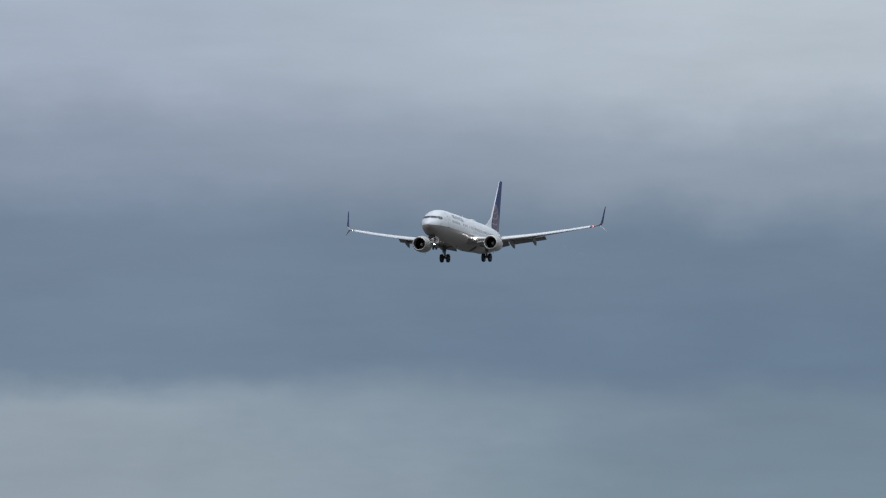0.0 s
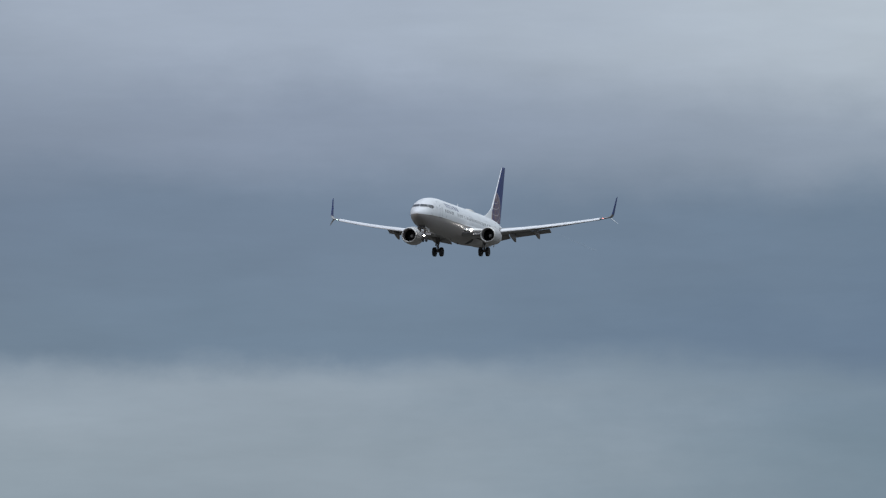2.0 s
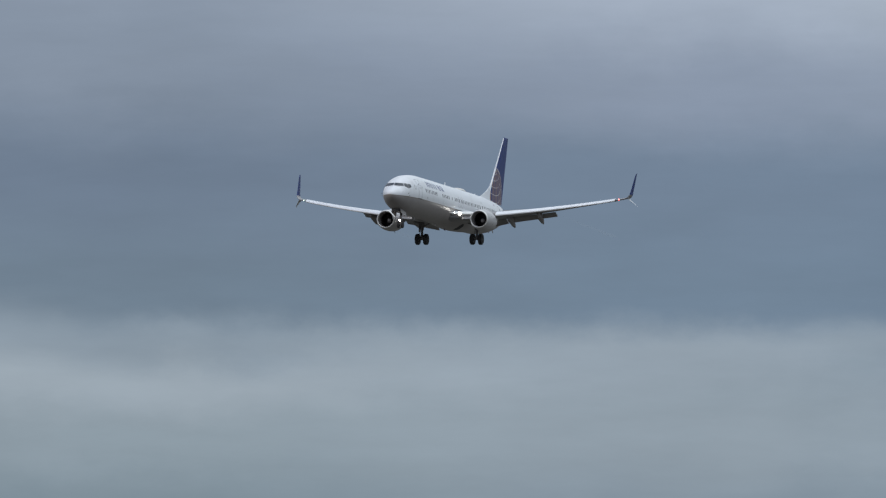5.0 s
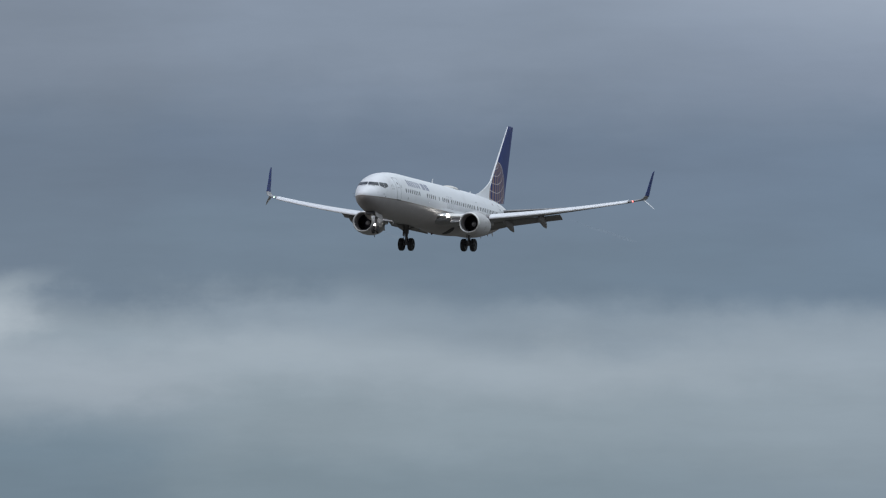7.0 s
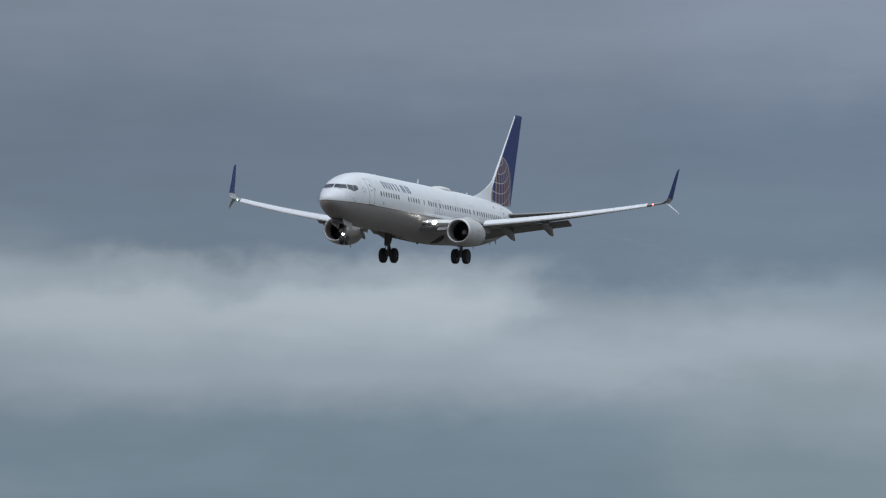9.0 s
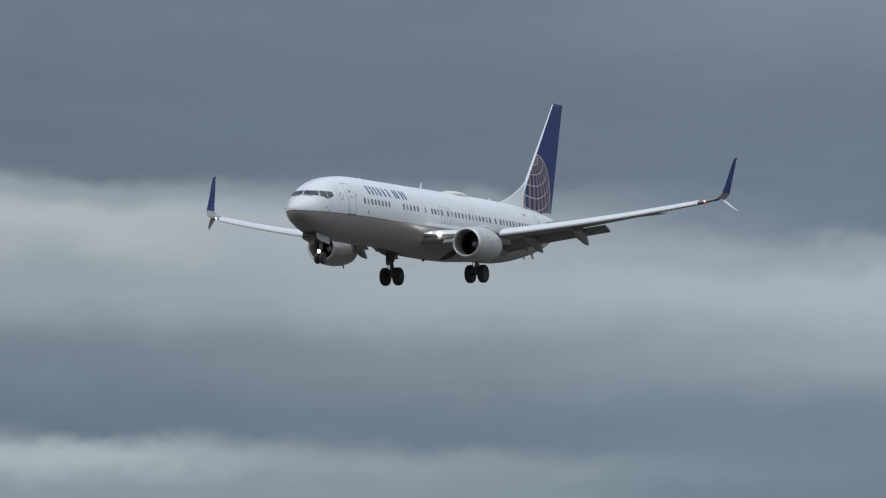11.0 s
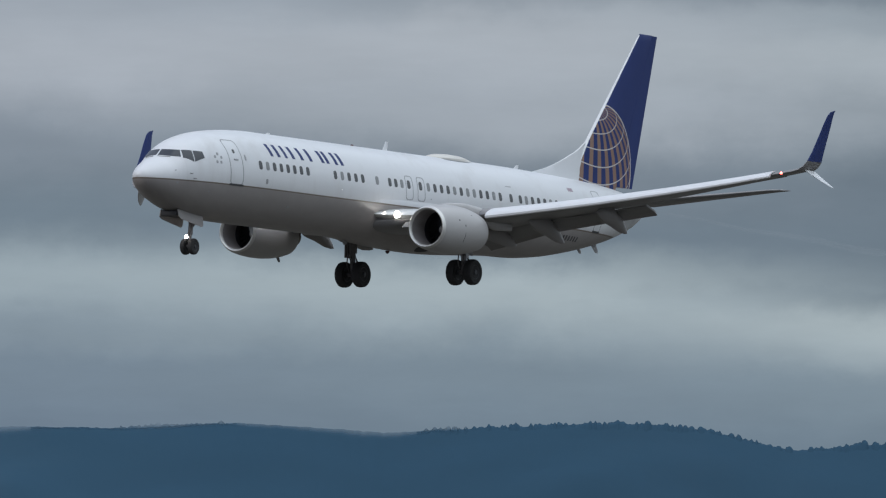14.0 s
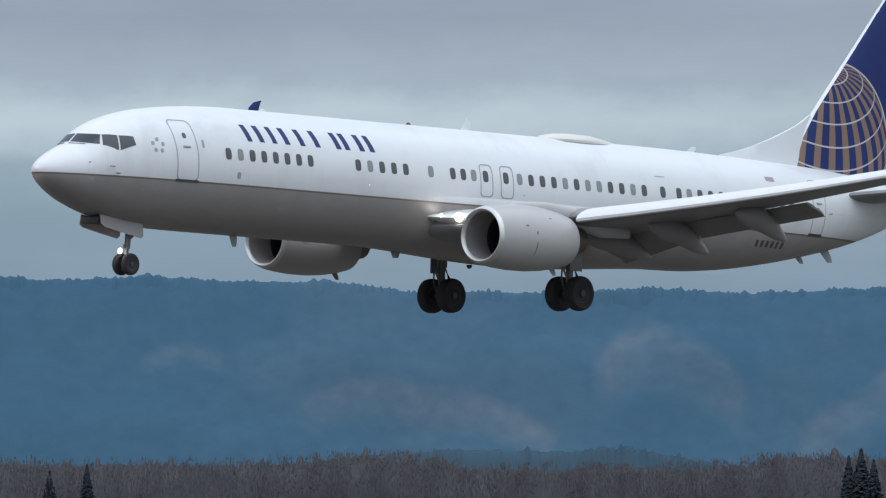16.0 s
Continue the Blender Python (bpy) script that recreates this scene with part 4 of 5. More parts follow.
def fittings():
    for s, h in ((18.9, .42), (9.6, .1), (29.6, .18)):
        blade("antenna", s, 1.95, .4, h, .25, airliner, M_WHITE)
    for s, h, c in ((8.55, -.36, .36), (15.8, -.3, .5), (11.8, -.08, .2)):
        blade("antenna", s, -2.02, c, h, .16, airliner, M_SEAM)
    blade("tail_skid", 36.2, -.97, .5, -.34, .4, airliner, M_SEAM)
    blade("drain_mast", 35.0, -1.22, .35, -.2, .25, airliner, M_GREY)
    for side in (1, -1):
        blade("drain_mast", 18.1, -2.63, .3, -.2, .2, airliner, M_SEAM, side * 4.85)
    # flat radome on the crown
    bm = bmesh.new()
    rings = []
    for s, half, h in ((22.5, .1, .0), (22.75, .4, .09), (23.15, .55, .17), (23.9, .6, .21), (24.8, .55, .19), (25.5, .36, .1), (26.1, .1, .02)):
        rings.append([(REF - s, half * math.sin(radians(a)), 1.9 + (h + .06) * math.cos(radians(a)) if abs(a) < 90 else 1.84) for a in range(-100, 101, 20)])
    loft(bm, rings)
    part("satellite_radome", tidy(bm), M_RADOME, airliner, "cream flattened antenna dome")
    bm = bmesh.new()
    rings = []
    for s, half in ((22.4, .1), (22.65, .48), (23.1, .66), (24, .72), (24.9, .66), (25.7, .46), (26.25, .1)):
        z = 1.93 - half * half * .15
        rings.append([(REF - s, -half, z - .06), (REF - s, -half, z), (REF - s, 0, 1.99), (REF - s, half, z), (REF - s, half, z - .06)])
    loft(bm, rings)
    part("radome_skirt", tidy(bm), M_SEAM, airliner)
    # red beacons above and below
    for z in (2.0, -2.38):
        bm = bmesh.new()
        lathe(bm, [(0, .08), (.04, .07), (.07, .04), (.08, .01)] if z > 0 else [(0, .1), (-.06, .09), (-.11, .05), (-.13, .01)], (REF - (16.5 if z > 0 else 19.5), 0, z - (.03 if z > 0 else -.03)), "z", 14)
        part("beacon", tidy(bm), M_BEACON, airliner, "red beacon lens")
    # wipers on the windscreen
    for side in (1, -1):
        bm = bmesh.new()
        a, b = hull(1.3, 5 * side, .03), hull(1.52, 34 * side, .03)
        tube(bm, [a, b], .012, 6)
        part("wiper", tidy(bm), M_SILL, airliner)
    # probes by the nose
    for side in (1, -1):
        for s, z in ((2.1, -.28), (2.3, -.48)):
            p = hull(s, hull_angle(s, z), 0)
            bm = bmesh.new()
            tube(bm, [(p.x, p.y * side, p.z), (p.x, (p.y + .12) * side, p.z), (p.x + .22, (p.y + .13) * side, p.z)], .016, 6)
            part("probe", tidy(bm), M_STEEL, airliner)
    # faint vapour streak from the outer end of each flap
    for side in (1, -1):
        bm = bmesh.new()
        path = [(REF - 25.4 - 1.6 * k, side * (10.5 + .015 * k * k * .2), -.55 - .045 * k + .05 * math.sin(k * 1.1)) for k in range(13)]
        tube(bm, path, [.03 + .011 * k for k in range(12)] + [.01], 8)
        part("vapour_streak", tidy(bm), M_VAPOUR, airliner, "thin faint vapour streak")


def vapour():
    m, nt, bsdf = node_material("thin vapour")
    bsdf.inputs["Base Color"].default_value = (0.85, 0.87, 0.9, 1)
    bsdf.inputs["Roughness"].default_value = 1.0
    bsdf.inputs["Specular IOR Level"].default_value = 0.0
    thin = noise_node(nt, object_xyz(nt, (0.3, 2, 2)), 1.5, 4)
    link(nt, math_node(nt, "MULTIPLY", thin, 0.06), bsdf.inputs["Alpha"])
    return m


M_VAPOUR = vapour()
M_FLAG = plain("red and blue flag paint", (0.33, 0.24, 0.28), 0.4, vary=0.5, scale=9)
M_BEACON = plain("red beacon lens", (0.07, 0.018, 0.02), 0.2)
cockpit_windows()
doors()
name_bars()
cabin_windows()
fittings()


# ---------------------------------------------------------------- ground and distance
def ground_material():
    m, nt, bsdf = node_material("dry winter grass")
    v = object_xyz(nt)
    a, b = noise_node(nt, v, 0.01, 5), noise_node(nt, v, 1.3, 5)
    col = mix_colour(nt, a, (0.055, 0.05, 0.04), (0.085, 0.075, 0.062))
    link(nt, mix_colour(nt, math_node(nt, "MULTIPLY", b, 0.5), col, (0.04, 0.042, 0.032)), bsdf.inputs["Base Color"])
    bsdf.inputs["Roughness"].default_value = 0.95
    return m


bm = bmesh.new()
bmesh.ops.create_grid(bm, x_segments=40, y_segments=40, size=4700)
ground = part("ground", bm, ground_material(), None, smooth=False)
tagged(ground, "dull green and brown airfield grass in winter", "ground", kind="structure")

RIDGE_AZ = [-180, -60, -40, -25, -18, -15.8, -15.4, -14.9, -14.4, -14.07, -13.83, -13.37, -12.97, -12.58, -12.2, -11.4, -10.7, -10.15, -9.6, -8.85, -8.1, -7.84, -7.24, -6.75, -6.3, -5.93, -5.34, -5.0, -4.53, -4.1, -3.7, -2.9, -2.35, -1.5, -1.1, -.9, -.3, .17, .56, .83, 1.24, 2.1, 3, 12, 40, 90, 180]
RIDGE_EL = [.3, .35, .45, .55, .6, .66, .69, .715, .722, .712, .746, .722, .818, .852, .845, .812, .86, .832, .842, .802, .845, .857, .919, .97, .975, 1.003, .983, .995, 1.04, 1.003, .996, 1.036, 1.06, 1.04, 1.054, 1.032, 1.043, 1.045, 1.098, 1.09, 1.105, 1.105, 1.1, .95, .7, .5, .3]
FAR = 4300.0


def ridge(az):
    return float(np.interp(az, RIDGE_AZ, RIDGE_EL)) + .004 * noise.noise(Vector((az * 2.3, 1, 0))) + .004 * noise.noise(Vector((az * 7.1, 5, 0))) + .006 * abs(noise.noise(Vector((az * 13, 9, 0)))) + .003 * noise.noise(Vector((az * 41, 2, 0)))


def mist_fade(az):
    """How far the crest fades to transparent in place of low cloud."""
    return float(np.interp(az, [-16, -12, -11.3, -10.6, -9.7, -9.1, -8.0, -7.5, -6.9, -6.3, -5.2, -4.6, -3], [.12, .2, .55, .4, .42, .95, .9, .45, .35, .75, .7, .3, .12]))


def crest_alpha(az, e):
    """0 where the crest is transparent in cloud's place, 1 and more where solid."""
    m = mist_fade(az)
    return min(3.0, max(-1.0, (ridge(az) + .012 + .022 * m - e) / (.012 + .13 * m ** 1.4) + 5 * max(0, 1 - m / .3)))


# leafless spurs of the hillside: their crest lines by bearing and elevation, and how far they reach down
SPURS = [([-.59, -.37, -.18, .07, .28, .5, .72], [.324, .461, .529, .57, .619, .586, .488], .2),
         ([-1.49, -1.38, -1.22, -1.0, -.89, -.7], [.542, .706, .802, .884, .856, .679], .34),
         ([-2.72, -2.58, -2.47, -2.34, -2.23, -2.06, -1.87, -1.68], [.515, .665, .761, .843, .755, .57, .474, .338], .3),
         ([-3.4, -3.1, -2.9, -2.6], [.6, .7, .73, .6], .12), ([-4.4, -4.1, -3.85], [.75, .8, .72], .1), ([1.0, 1.25, 1.5], [.7, .78, .7], .08)]


def bareness(az, e):
    out = 0.0
    for azs, els, reach in SPURS:
        if azs[0] < az < azs[-1]:
            d = float(np.interp(az, azs, els)) - e
            rim = min(1, max(0, (d + .04) / .07))
            out = max(out, rim * max(0, 1 - max(0, d) / reach) ** .7 * min(1, (az - azs[0]) / .1, (azs[-1] - az) / .1))
    return out


def attribute(nt, name):
    n = nt.nodes.new("ShaderNodeAttribute")
    n.attribute_name = name
    return n.outputs["Fac"]


def hill_material():
    m, nt, bsdf = node_material("haze-blue far woods")
    v = object_xyz(nt)
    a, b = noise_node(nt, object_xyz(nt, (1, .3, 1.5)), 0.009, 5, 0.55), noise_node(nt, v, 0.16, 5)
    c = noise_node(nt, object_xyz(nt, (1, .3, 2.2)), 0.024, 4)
    # the blue of distance haze is painted into the base colour
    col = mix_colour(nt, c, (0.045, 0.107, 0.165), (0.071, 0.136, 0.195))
    rm = nt.nodes.new("ShaderNodeMapRange")
    rm.inputs["From Min"].default_value, rm.inputs["From Max"].default_value = 0.51, 0.63
    link(nt, a, rm.inputs["Value"])
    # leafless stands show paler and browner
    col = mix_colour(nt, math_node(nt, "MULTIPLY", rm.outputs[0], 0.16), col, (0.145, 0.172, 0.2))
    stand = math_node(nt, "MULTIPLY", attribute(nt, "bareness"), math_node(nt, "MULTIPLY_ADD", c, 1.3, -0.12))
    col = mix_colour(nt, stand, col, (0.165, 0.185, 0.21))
    # the colour darkens towards the east
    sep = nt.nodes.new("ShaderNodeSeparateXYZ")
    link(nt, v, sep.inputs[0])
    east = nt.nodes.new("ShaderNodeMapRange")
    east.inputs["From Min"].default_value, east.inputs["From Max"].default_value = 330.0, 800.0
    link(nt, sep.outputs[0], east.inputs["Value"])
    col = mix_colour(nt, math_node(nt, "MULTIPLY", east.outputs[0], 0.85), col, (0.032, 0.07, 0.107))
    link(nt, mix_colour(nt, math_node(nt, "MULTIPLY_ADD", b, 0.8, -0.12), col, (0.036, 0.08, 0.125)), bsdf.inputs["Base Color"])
    bsdf.inputs["Roughness"].default_value = 1.0
    bsdf.inputs["Specular IOR Level"].default_value = 0.0
    # the crest fades raggedly to transparent, which stands in for low cloud
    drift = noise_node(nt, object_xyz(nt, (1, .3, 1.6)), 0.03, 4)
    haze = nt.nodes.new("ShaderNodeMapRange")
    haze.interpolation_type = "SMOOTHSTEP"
    link(nt, math_node(nt, "ADD", attribute(nt, "crest_alpha"), math_node(nt, "MULTIPLY_ADD", drift, 1.0, -0.5)), haze.inputs["Value"])
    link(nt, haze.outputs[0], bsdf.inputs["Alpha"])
    return m


DEPTH = 70.0


def slope_height(az, u, e):
    """Height of the hillside: u runs from its foot to the ridge."""
    fold = noise.noise(Vector((az * .8, u * 2.2, 2))) + .5 * noise.noise(Vector((az * 2.1, u * 4, 7)))
    return (2 + FAR * math.tan(radians(e))) * u ** .9 + (1 - u) * u * 22 * fold - (1.5 if u == 0 else 0)


def far_point(az, d, z):
    return Vector((-math.sin(radians(az)) * d, math.cos(radians(az)) * d, z))


def from_lists(name, verts, faces, material, parent=None, soft=True, marks=None):
    me = bpy.data.meshes.new(name)
    me.from_pydata(verts, [], faces)
    me.materials.append(material)
    me.polygons.foreach_set("use_smooth", [soft] * len(faces))
    for key, values in (marks or {}).items():
        me.attributes.new(key, "FLOAT", "POINT").data.foreach_set("value", values)
    ob = new(name, me)
    ob.parent = parent
    return ob


def elevation(p):
    return math.degrees(math.atan2(p.z - 2, math.hypot(p.x, p.y)))


def hills():
    verts, faces = [], []
    marks = {"crest_alpha": [], "bareness": []}
    azs = [-60 + 2 * k for k in range(20)] + [-20 + .02 * k for k in range(1201)] + [4.1 + 1.5 * k for k in range(25)]
    n = 46
    for az in azs:
        e = ridge(az) - .008
        near = -20 <= az <= 4
        for k in range(n):
            u = k / (n - 1)
            d = FAR - DEPTH + DEPTH * u
            p = far_point(az, d, slope_height(az, u, e))
            if near and 0 < u < .995:
                q = Vector((az * 30, u * 34, 0))
                p.z += .45 * abs(noise.noise(q)) + .2 * noise.noise(q * 2.3)
            verts.append(p)
            marks["crest_alpha"].append(crest_alpha(az, elevation(p)) if near else 3.0)
            marks["bareness"].append(bareness(az, elevation(p)) if near else 0.0)
        verts.append(far_point(az, FAR + 250, -5))
        marks["crest_alpha"].append(-1.0)
        marks["bareness"].append(0.0)
    n += 1
    for i in range(len(azs) - 1):
        for k in range(n - 1):
            if k == n - 2 and -16 < azs[i] < 4 and mist_fade(azs[i]) > .2:
                continue  # the far side would show through the faded crest
            a = i * n + k
            faces.append((a, a + 1, a + n + 1, a + n))
    return tagged(from_lists("hills", verts, faces, M_HILL, marks=marks), "long forested hills, distance haze painted in as blue", "hills", kind="structure")


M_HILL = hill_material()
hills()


def canopy(name, label, material, az0, az1, dist, crest, growth, seed):
    """A strip of treetops of many sizes, side by side. crest(az): elevation of their foot; growth(az): leafiness and tallness."""
    rng = random.Random(seed)
    step = .004
    n = int((az1 - az0) / step)
    top = np.zeros(n)
    az = az0
    while az < az1:
        az += .002 + .012 * rng.random()
        dense = noise.noise(Vector((az * 1.7, 3, 1))) + .6 * noise.noise(Vector((az * 6, 8, 1)))
        lush, grown = growth(az)
        h = lush * max(.06, .2 + 1.3 * dense) * (.5 + .7 * rng.random()) + grown * rng.random() ** 2 + (1.5 * rng.random() if rng.random() < .04 else 0)
        w = (.006 + .01 * rng.random()) * (.7 + .3 * h)
        pointed = rng.random() < .5
        i0, i1 = int((az - w - az0) / step), int((az + w - az0) / step) + 1
        for i in range(max(0, i0), min(n, i1)):
            x = min(1, abs((i * step + az0 - az) / w))
            top[i] = max(top[i], h * ((1 - x) ** .8 if pointed else math.sqrt(1 - x * x)))
    verts, faces = [], []
    marks = {"crest_alpha": [], "bareness": []}
    for i in range(n):
        az = i * step + az0
        base = 2 + dist * math.tan(radians(crest(az)))
        wob = noise.noise(Vector((az * 40, 0, 3)))
        wide = noise.noise(Vector((az * 9, 4, 3)))
        for d, z in ((-6, base - 8 + 2 * wide), (-2.6, base - 2.9 + .8 * wob + .9 * wide + .15 * top[i]), (-.5 + .3 * wob, base - .5 + .6 * top[i]), (1.0, base - .1 + top[i]), (4, base - 6)):
            verts.append(far_point(az, dist + d, z))
            marks["crest_alpha"].append(crest_alpha(az, elevation(verts[-1])) if d < 4 else -1.0)
            marks["bareness"].append(0.0)
    for i in range(n - 1):
        if material is M_HILL and mist_fade(i * step + az0) > .42:
            continue  # the crest is faded out here
        for k in range(4):
            a = i * 5 + k
            faces.append((a, a + 1, a + 6, a + 5))
    return tagged(from_lists(name, verts, faces, material, marks=marks), label, "woods", kind="stuff")


def ridge_woods():
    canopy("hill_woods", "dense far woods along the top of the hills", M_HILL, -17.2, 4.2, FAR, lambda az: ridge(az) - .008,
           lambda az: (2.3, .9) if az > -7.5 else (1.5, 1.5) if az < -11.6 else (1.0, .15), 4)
    canopy("evergreen_belt", "dark evergreen belt at the foot of the hills, tinted blue for haze", M_EVERGREEN, -1.7, .9, 3300,
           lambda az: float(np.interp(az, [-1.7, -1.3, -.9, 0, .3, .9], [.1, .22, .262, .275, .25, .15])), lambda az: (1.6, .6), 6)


def belt_height(az):
    """Elevation of the lower canopy of the belt along the field."""
    return float(np.interp(az, [-10, -6, -4, -2.6, -1.7, -1.5, -1.15, -.1, 0, .4, .6, 1.0, 2.2, 3.5], [.15, .165, .175, .19, .235, .2, .165, .17, .215, .235, .21, .188, .188, .18]))


def bare_woods():
    """A belt of leafless trees along the field's edge: rows of crowns, with twigs standing out of them."""
    for k, (dist, sink) in enumerate(((2226, .02), (2262, .008), (2300, 0))):
        canopy("bare_woods", "belt of brown leafless winter trees", M_BARE, -10.0, 3.5, dist, lambda az: belt_height(az) - sink,
               lambda az: (1.3, .9), 20 + k)
    gen = np.random.default_rng(9)
    trees = 1700
    az = gen.uniform(-9.9, 3.4, trees)
    d = gen.uniform(2196, 2225, trees)
    tall = 2 + d * np.tan(np.radians([belt_height(a) for a in az])) + 2.4 * gen.random(trees) ** 1.5
    n = 50
    u = .1 + .9 * gen.random((trees, n)) ** .7
    q = (tall[:, None] * .22 * np.sin(np.minimum(1, u * 1.03) * 2.8) + .15) * np.sqrt(gen.random((trees, n)))
    a = gen.random((trees, n)) * 6.283
    c = np.stack([-np.sin(np.radians(az))[:, None] * d[:, None] + q * np.cos(a), np.cos(np.radians(az))[:, None] * d[:, None] + q * np.sin(a), tall[:, None] * u], 2).reshape(-1, 3)
    n = len(c)
    corner = np.array([(1, 0, -.5), (-.5, .87, -.5), (-.5, -.87, -.5), (0, 0, 1)])
    size = (.05 + .07 * gen.random((n, 1, 1))) * np.array([1, 1, 5.0])
    pts = c[:, None, :] + corner[None] * size * (.6 + .8 * gen.random((n, 4, 1))) + gen.normal(0, .04, (n, 4, 3))
    k = np.arange(n)[:, None] * 4
    faces = np.concatenate([k + np.array(t) for t in ((0, 1, 3), (1, 2, 3), (2, 0, 3))]).tolist()
    return tagged(from_lists("bare_twigs", pts.reshape(-1, 3).tolist(), faces, M_BARE), "fine bare twigs of the winter trees", "woods", kind="stuff")


def conifer(h, r, seed):
    """Trunk, and a crown of many small drooping tufts."""
    rng = random.Random(seed)
    tree = new("conifer")
    bm = bmesh.new()
    lathe(bm, [(0, .28), (h * .5, .17), (h * .95, .03)], (0, 0, 0), "z", 8)
    part("trunk", tidy(bm), M_BARK, tree)
    verts, faces = [], []
    for k in range(420):
        u = rng.random() ** .8
        z = h * (.1 + .88 * u)
        q = r * (1 - u) ** .85 * (.45 + .6 * rng.random()) + .08
        a = rng.random() * 6.283
        kk = len(verts)
        ca, sa = math.cos(a), math.sin(a)
        w = .3 + .35 * (1 - u)
        verts += [(0, 0, z + .3), (ca * q, sa * q, z - .35), (ca * q * .7 - sa * w, sa * q * .7 + ca * w, z - .1), (ca * q * .7 + sa * w, sa * q * .7 - ca * w, z - .1), (ca * q * .55, sa * q * .55, z - .55)]
        faces += [(kk, kk + 2, kk + 1), (kk, kk + 1, kk + 3), (kk + 2, kk + 4, kk + 1), (kk + 4, kk + 3, kk + 1)]
    from_lists("crown", verts, faces, M_NEEDLE, tree)
    return tagged(tree, "conifer at the edge of the field, tinted grey-blue for haze", "tree", "conifers by the field")


def thicket(name, colour, spread):
    """Twigs or needles: normals bent towards the camera flatten shade; clumps differ a little."""
    m, nt, bsdf = node_material(name)
    geo = nt.nodes.new("ShaderNodeNewGeometry")
    shrink = nt.nodes.new("ShaderNodeVectorMath")
    shrink.operation = "SCALE"
    link(nt, geo.outputs["Normal"], shrink.inputs[0])
    shrink.inputs[3].default_value = 0.15
    lean = nt.nodes.new("ShaderNodeVectorMath")
    lean.operation = "ADD"
    link(nt, shrink.outputs[0], lean.inputs[0])
    lean.inputs[1].default_value = (0.0, -0.6, 0.6)
    unit = nt.nodes.new("ShaderNodeVectorMath")
    unit.operation = "NORMALIZE"
    link(nt, lean.outputs[0], unit.inputs[0])
    link(nt, unit.outputs[0], bsdf.inputs["Normal"])
    big = noise_node(nt, object_xyz(nt, (1, .2, .8)), 0.2, 5)
    tone = math_node(nt, "MULTIPLY_ADD", geo.outputs["Random Per Island"], 0.12, math_node(nt, "MULTIPLY", big, 0.88))
    link(nt, mix_colour(nt, tone, tuple(c * (1 - spread) for c in colour), tuple(c * (1 + spread) for c in colour)), bsdf.inputs["Base Color"])
    bsdf.inputs["Roughness"].default_value = 1.0
    bsdf.inputs["Specular IOR Level"].default_value = 0.0
    return m


# brown of the twigs is greyed towards blue for haze
M_BARE = thicket("haze-greyed winter twigs", (0.078, 0.075, 0.082), 0.45)
M_BARK = plain("grey-brown bark", (0.07, 0.055, 0.045), 0.95, vary=0.3)
# needle green is greyed and blued, with haze put into the colour
M_NEEDLE = thicket("haze-blue conifer needles", (0.044, 0.054, 0.062), 0.3)
# evergreen colour shifted to blue to carry the distance haze
M_EVERGREEN = plain("haze-blue evergreen woods", (0.05, 0.085, 0.115), 1.0, vary=0.2, scale=.02, gloss=0.0)
ridge_woods()
bare_woods()
first = conifer(12.0, 3.2, 1)
second = conifer(12.0, 2.8, 2)
# bearing, distance and height of each conifer
SPOTS = [(-4.32, 2180, 12.0), (-4.42, 2200, 12.9), (-4.45, 2190, 11.8), (-4.54, 2180, 11.3), (-4.84, 2210, 11.2), (-5.13, 2190, 11.2), (-5.39, 2180, 12.1), (-5.5, 2200, 11.6), (-5.57, 2190, 11.8), (-5.68, 2180, 11.9),
         (-2.02, 2160, 12.9), (-1.96, 2190, 10.9), (-2.08, 2150, 10.9), (1.72, 2180, 9.4), (1.9, 2200, 9.0), (-6.3, 2200, 10.8), (-7.07, 2180, 12.4), (-7.13, 2200, 12.8), (-7.48, 2190, 11.6), (-7.77, 2180, 11.9), (-8.6, 2200, 11.8)]
for k, (az, d, tall) in enumerate(SPOTS):
    m = Matrix.Translation(far_point(az, d, 0)) @ Matrix.Rotation(k * 1.3, 4, "Z") @ Matrix.Scale(tall / 12, 4)
    if k < 2:
        (first, second)[k].matrix_basis = m
    else:
        copy_thing((first, second)[k % 2], m)


def motions():
    walk(airliner, [(t, pose(x, y, z, roll, -pitch, heading)) for t, x, y, z, roll, pitch, heading in FLIGHT_ROWS])


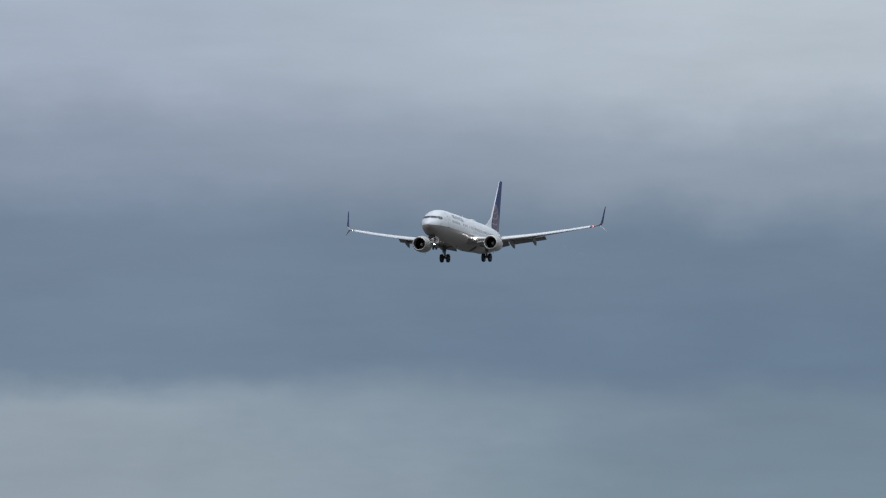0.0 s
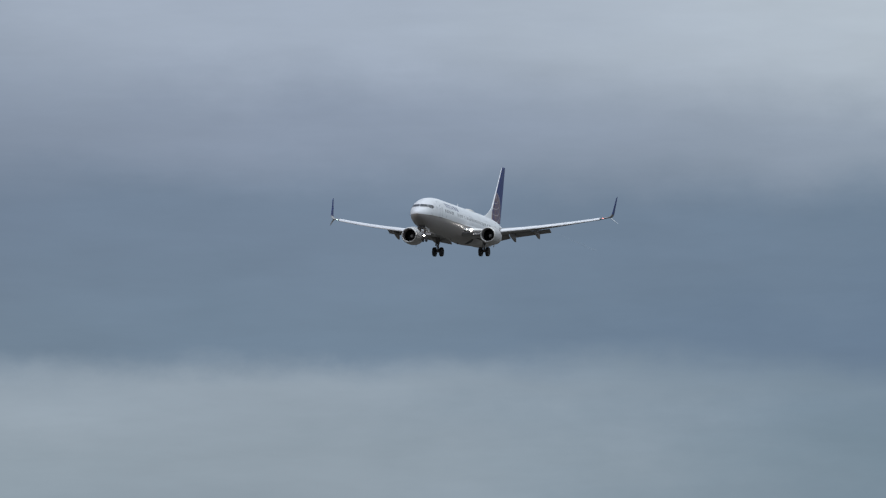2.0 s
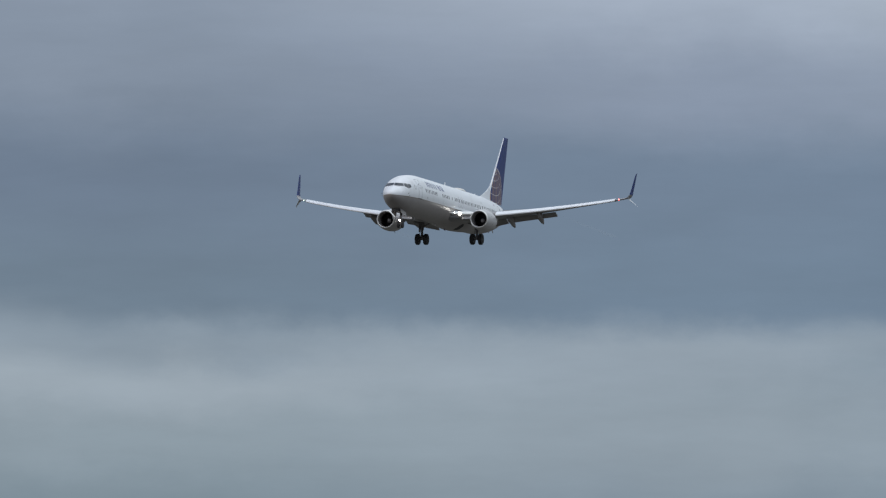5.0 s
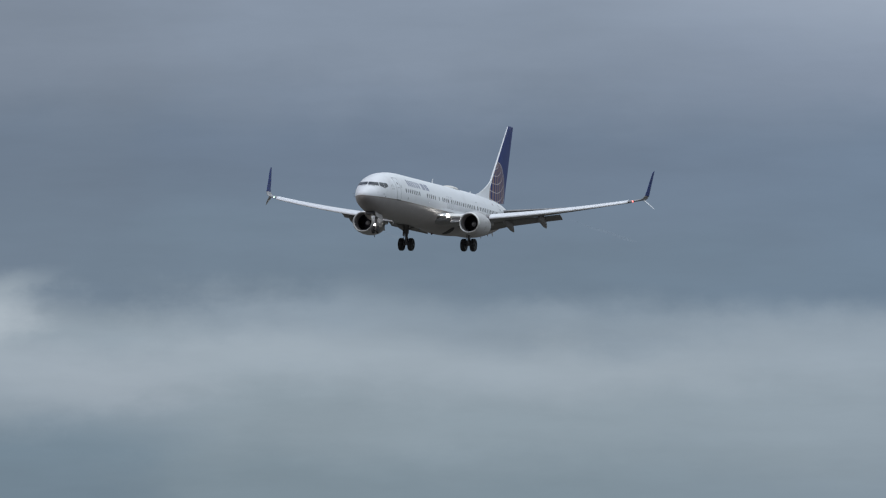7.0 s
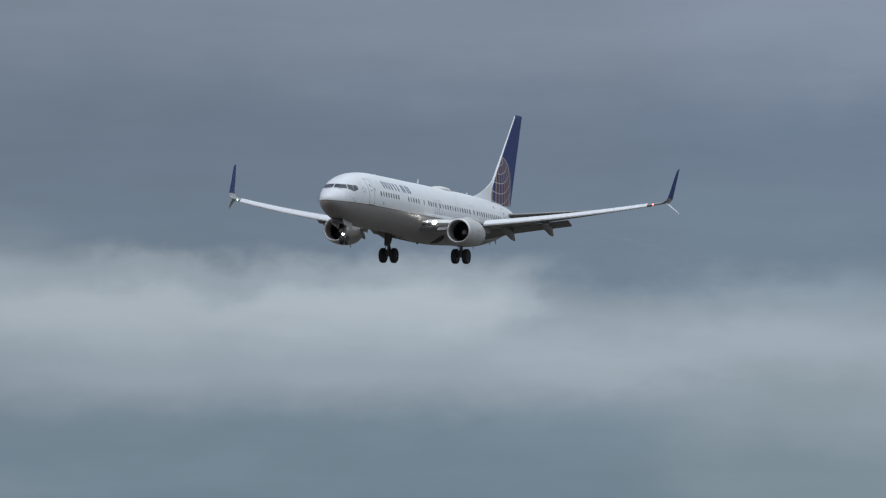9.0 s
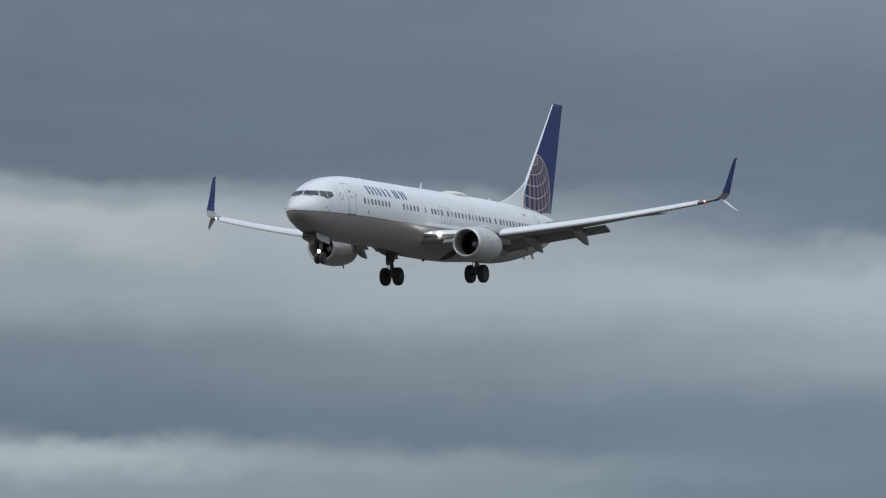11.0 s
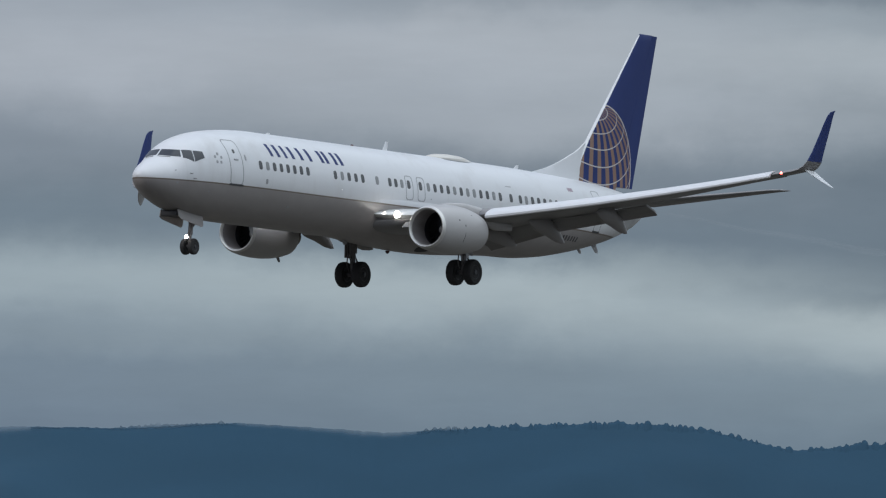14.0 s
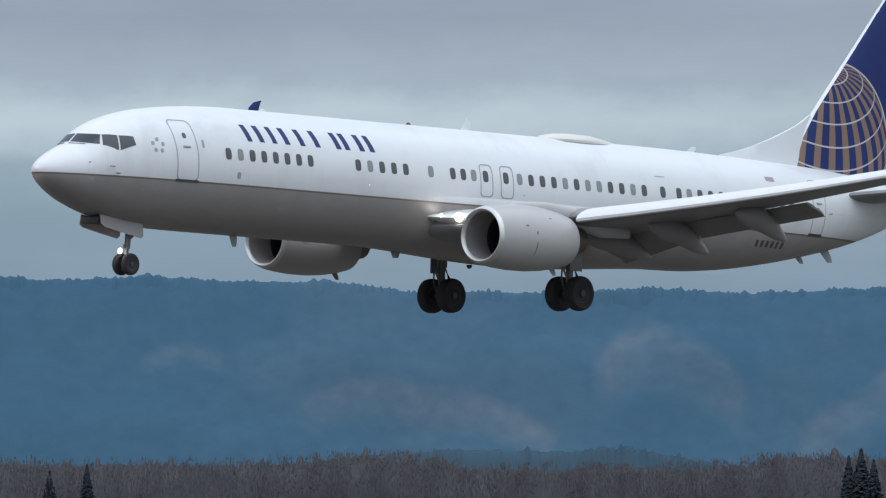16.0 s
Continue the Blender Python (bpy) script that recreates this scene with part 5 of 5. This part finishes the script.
FLIGHT_ROWS = [  # seconds, place in metres, roll, pitch, heading in degrees
    (0, 818.590, 1343.887, 76.880, 0.331, 2.163, 224.848),
    (0.5, 792.625, 1314.021, 74.624, 0.141, 2.260, 224.917),
    (1, 766.688, 1284.142, 72.382, -0.049, 2.356, 224.986),
    (1.5, 740.778, 1254.251, 70.156, -0.239, 2.453, 225.056),
    (2, 714.895, 1224.348, 67.944, -0.428, 2.550, 225.125),
    (2.5, 689.039, 1194.432, 65.748, -0.395, 2.579, 225.199),
    (3, 663.211, 1164.504, 63.566, -0.361, 2.608, 225.273),
    (3.5, 637.410, 1134.563, 61.400, -0.328, 2.637, 225.348),
    (4, 611.636, 1104.610, 59.249, -0.294, 2.667, 225.422),
    (4.5, 585.890, 1074.644, 57.112, -0.440, 2.571, 225.433),
    (5, 560.171, 1044.666, 54.991, -0.585, 2.475, 225.443),
    (5.5, 534.479, 1014.675, 52.885, -0.730, 2.379, 225.454),
    (6, 508.814, 984.672, 50.794, -0.876, 2.283, 225.464),
    (6.5, 483.177, 954.657, 48.718, -1.021, 2.188, 225.474),
    (7, 457.567, 924.628, 46.657, -1.381, 2.092, 225.600),
    (7.5, 431.985, 894.588, 44.612, -1.740, 1.997, 225.725),
    (8, 406.429, 864.535, 42.581, -2.099, 1.901, 225.851),
    (8.5, 380.901, 834.469, 40.565, -1.778, 1.846, 225.976),
    (9, 355.401, 804.391, 38.564, -1.456, 1.790, 226.101),
    (9.5, 329.927, 774.300, 36.579, -0.862, 1.729, 226.076),
    (10, 304.481, 744.197, 34.608, -0.267, 1.667, 226.052),
    (10.5, 279.063, 714.081, 32.653, 0.328, 1.605, 226.028),
    (11, 253.671, 683.953, 30.712, 0.923, 1.543, 226.003),
    (11.5, 228.307, 653.812, 28.787, 1.518, 1.481, 225.979),
    (12, 202.970, 623.658, 26.877, 1.434, 1.674, 225.882),
    (12.5, 177.661, 593.492, 24.981, 1.349, 1.867, 225.786),
    (13, 152.379, 563.314, 23.101, 1.260, 2.127, 225.843),
    (13.5, 127.125, 533.123, 21.236, 1.172, 2.387, 225.900),
    (14, 101.897, 502.919, 19.386, 0.166, 2.392, 225.950),
    (14.5, 76.697, 472.703, 17.551, -0.933, 2.392, 226.015),
    (15, 51.525, 442.474, 15.731, -2.125, 2.387, 226.096),
    (15.5, 26.380, 412.233, 13.926, -1.395, 2.389, 226.070),
    (16, 1.262, 381.979, 12.136, -0.009, 2.375, 225.936),
]

motions()
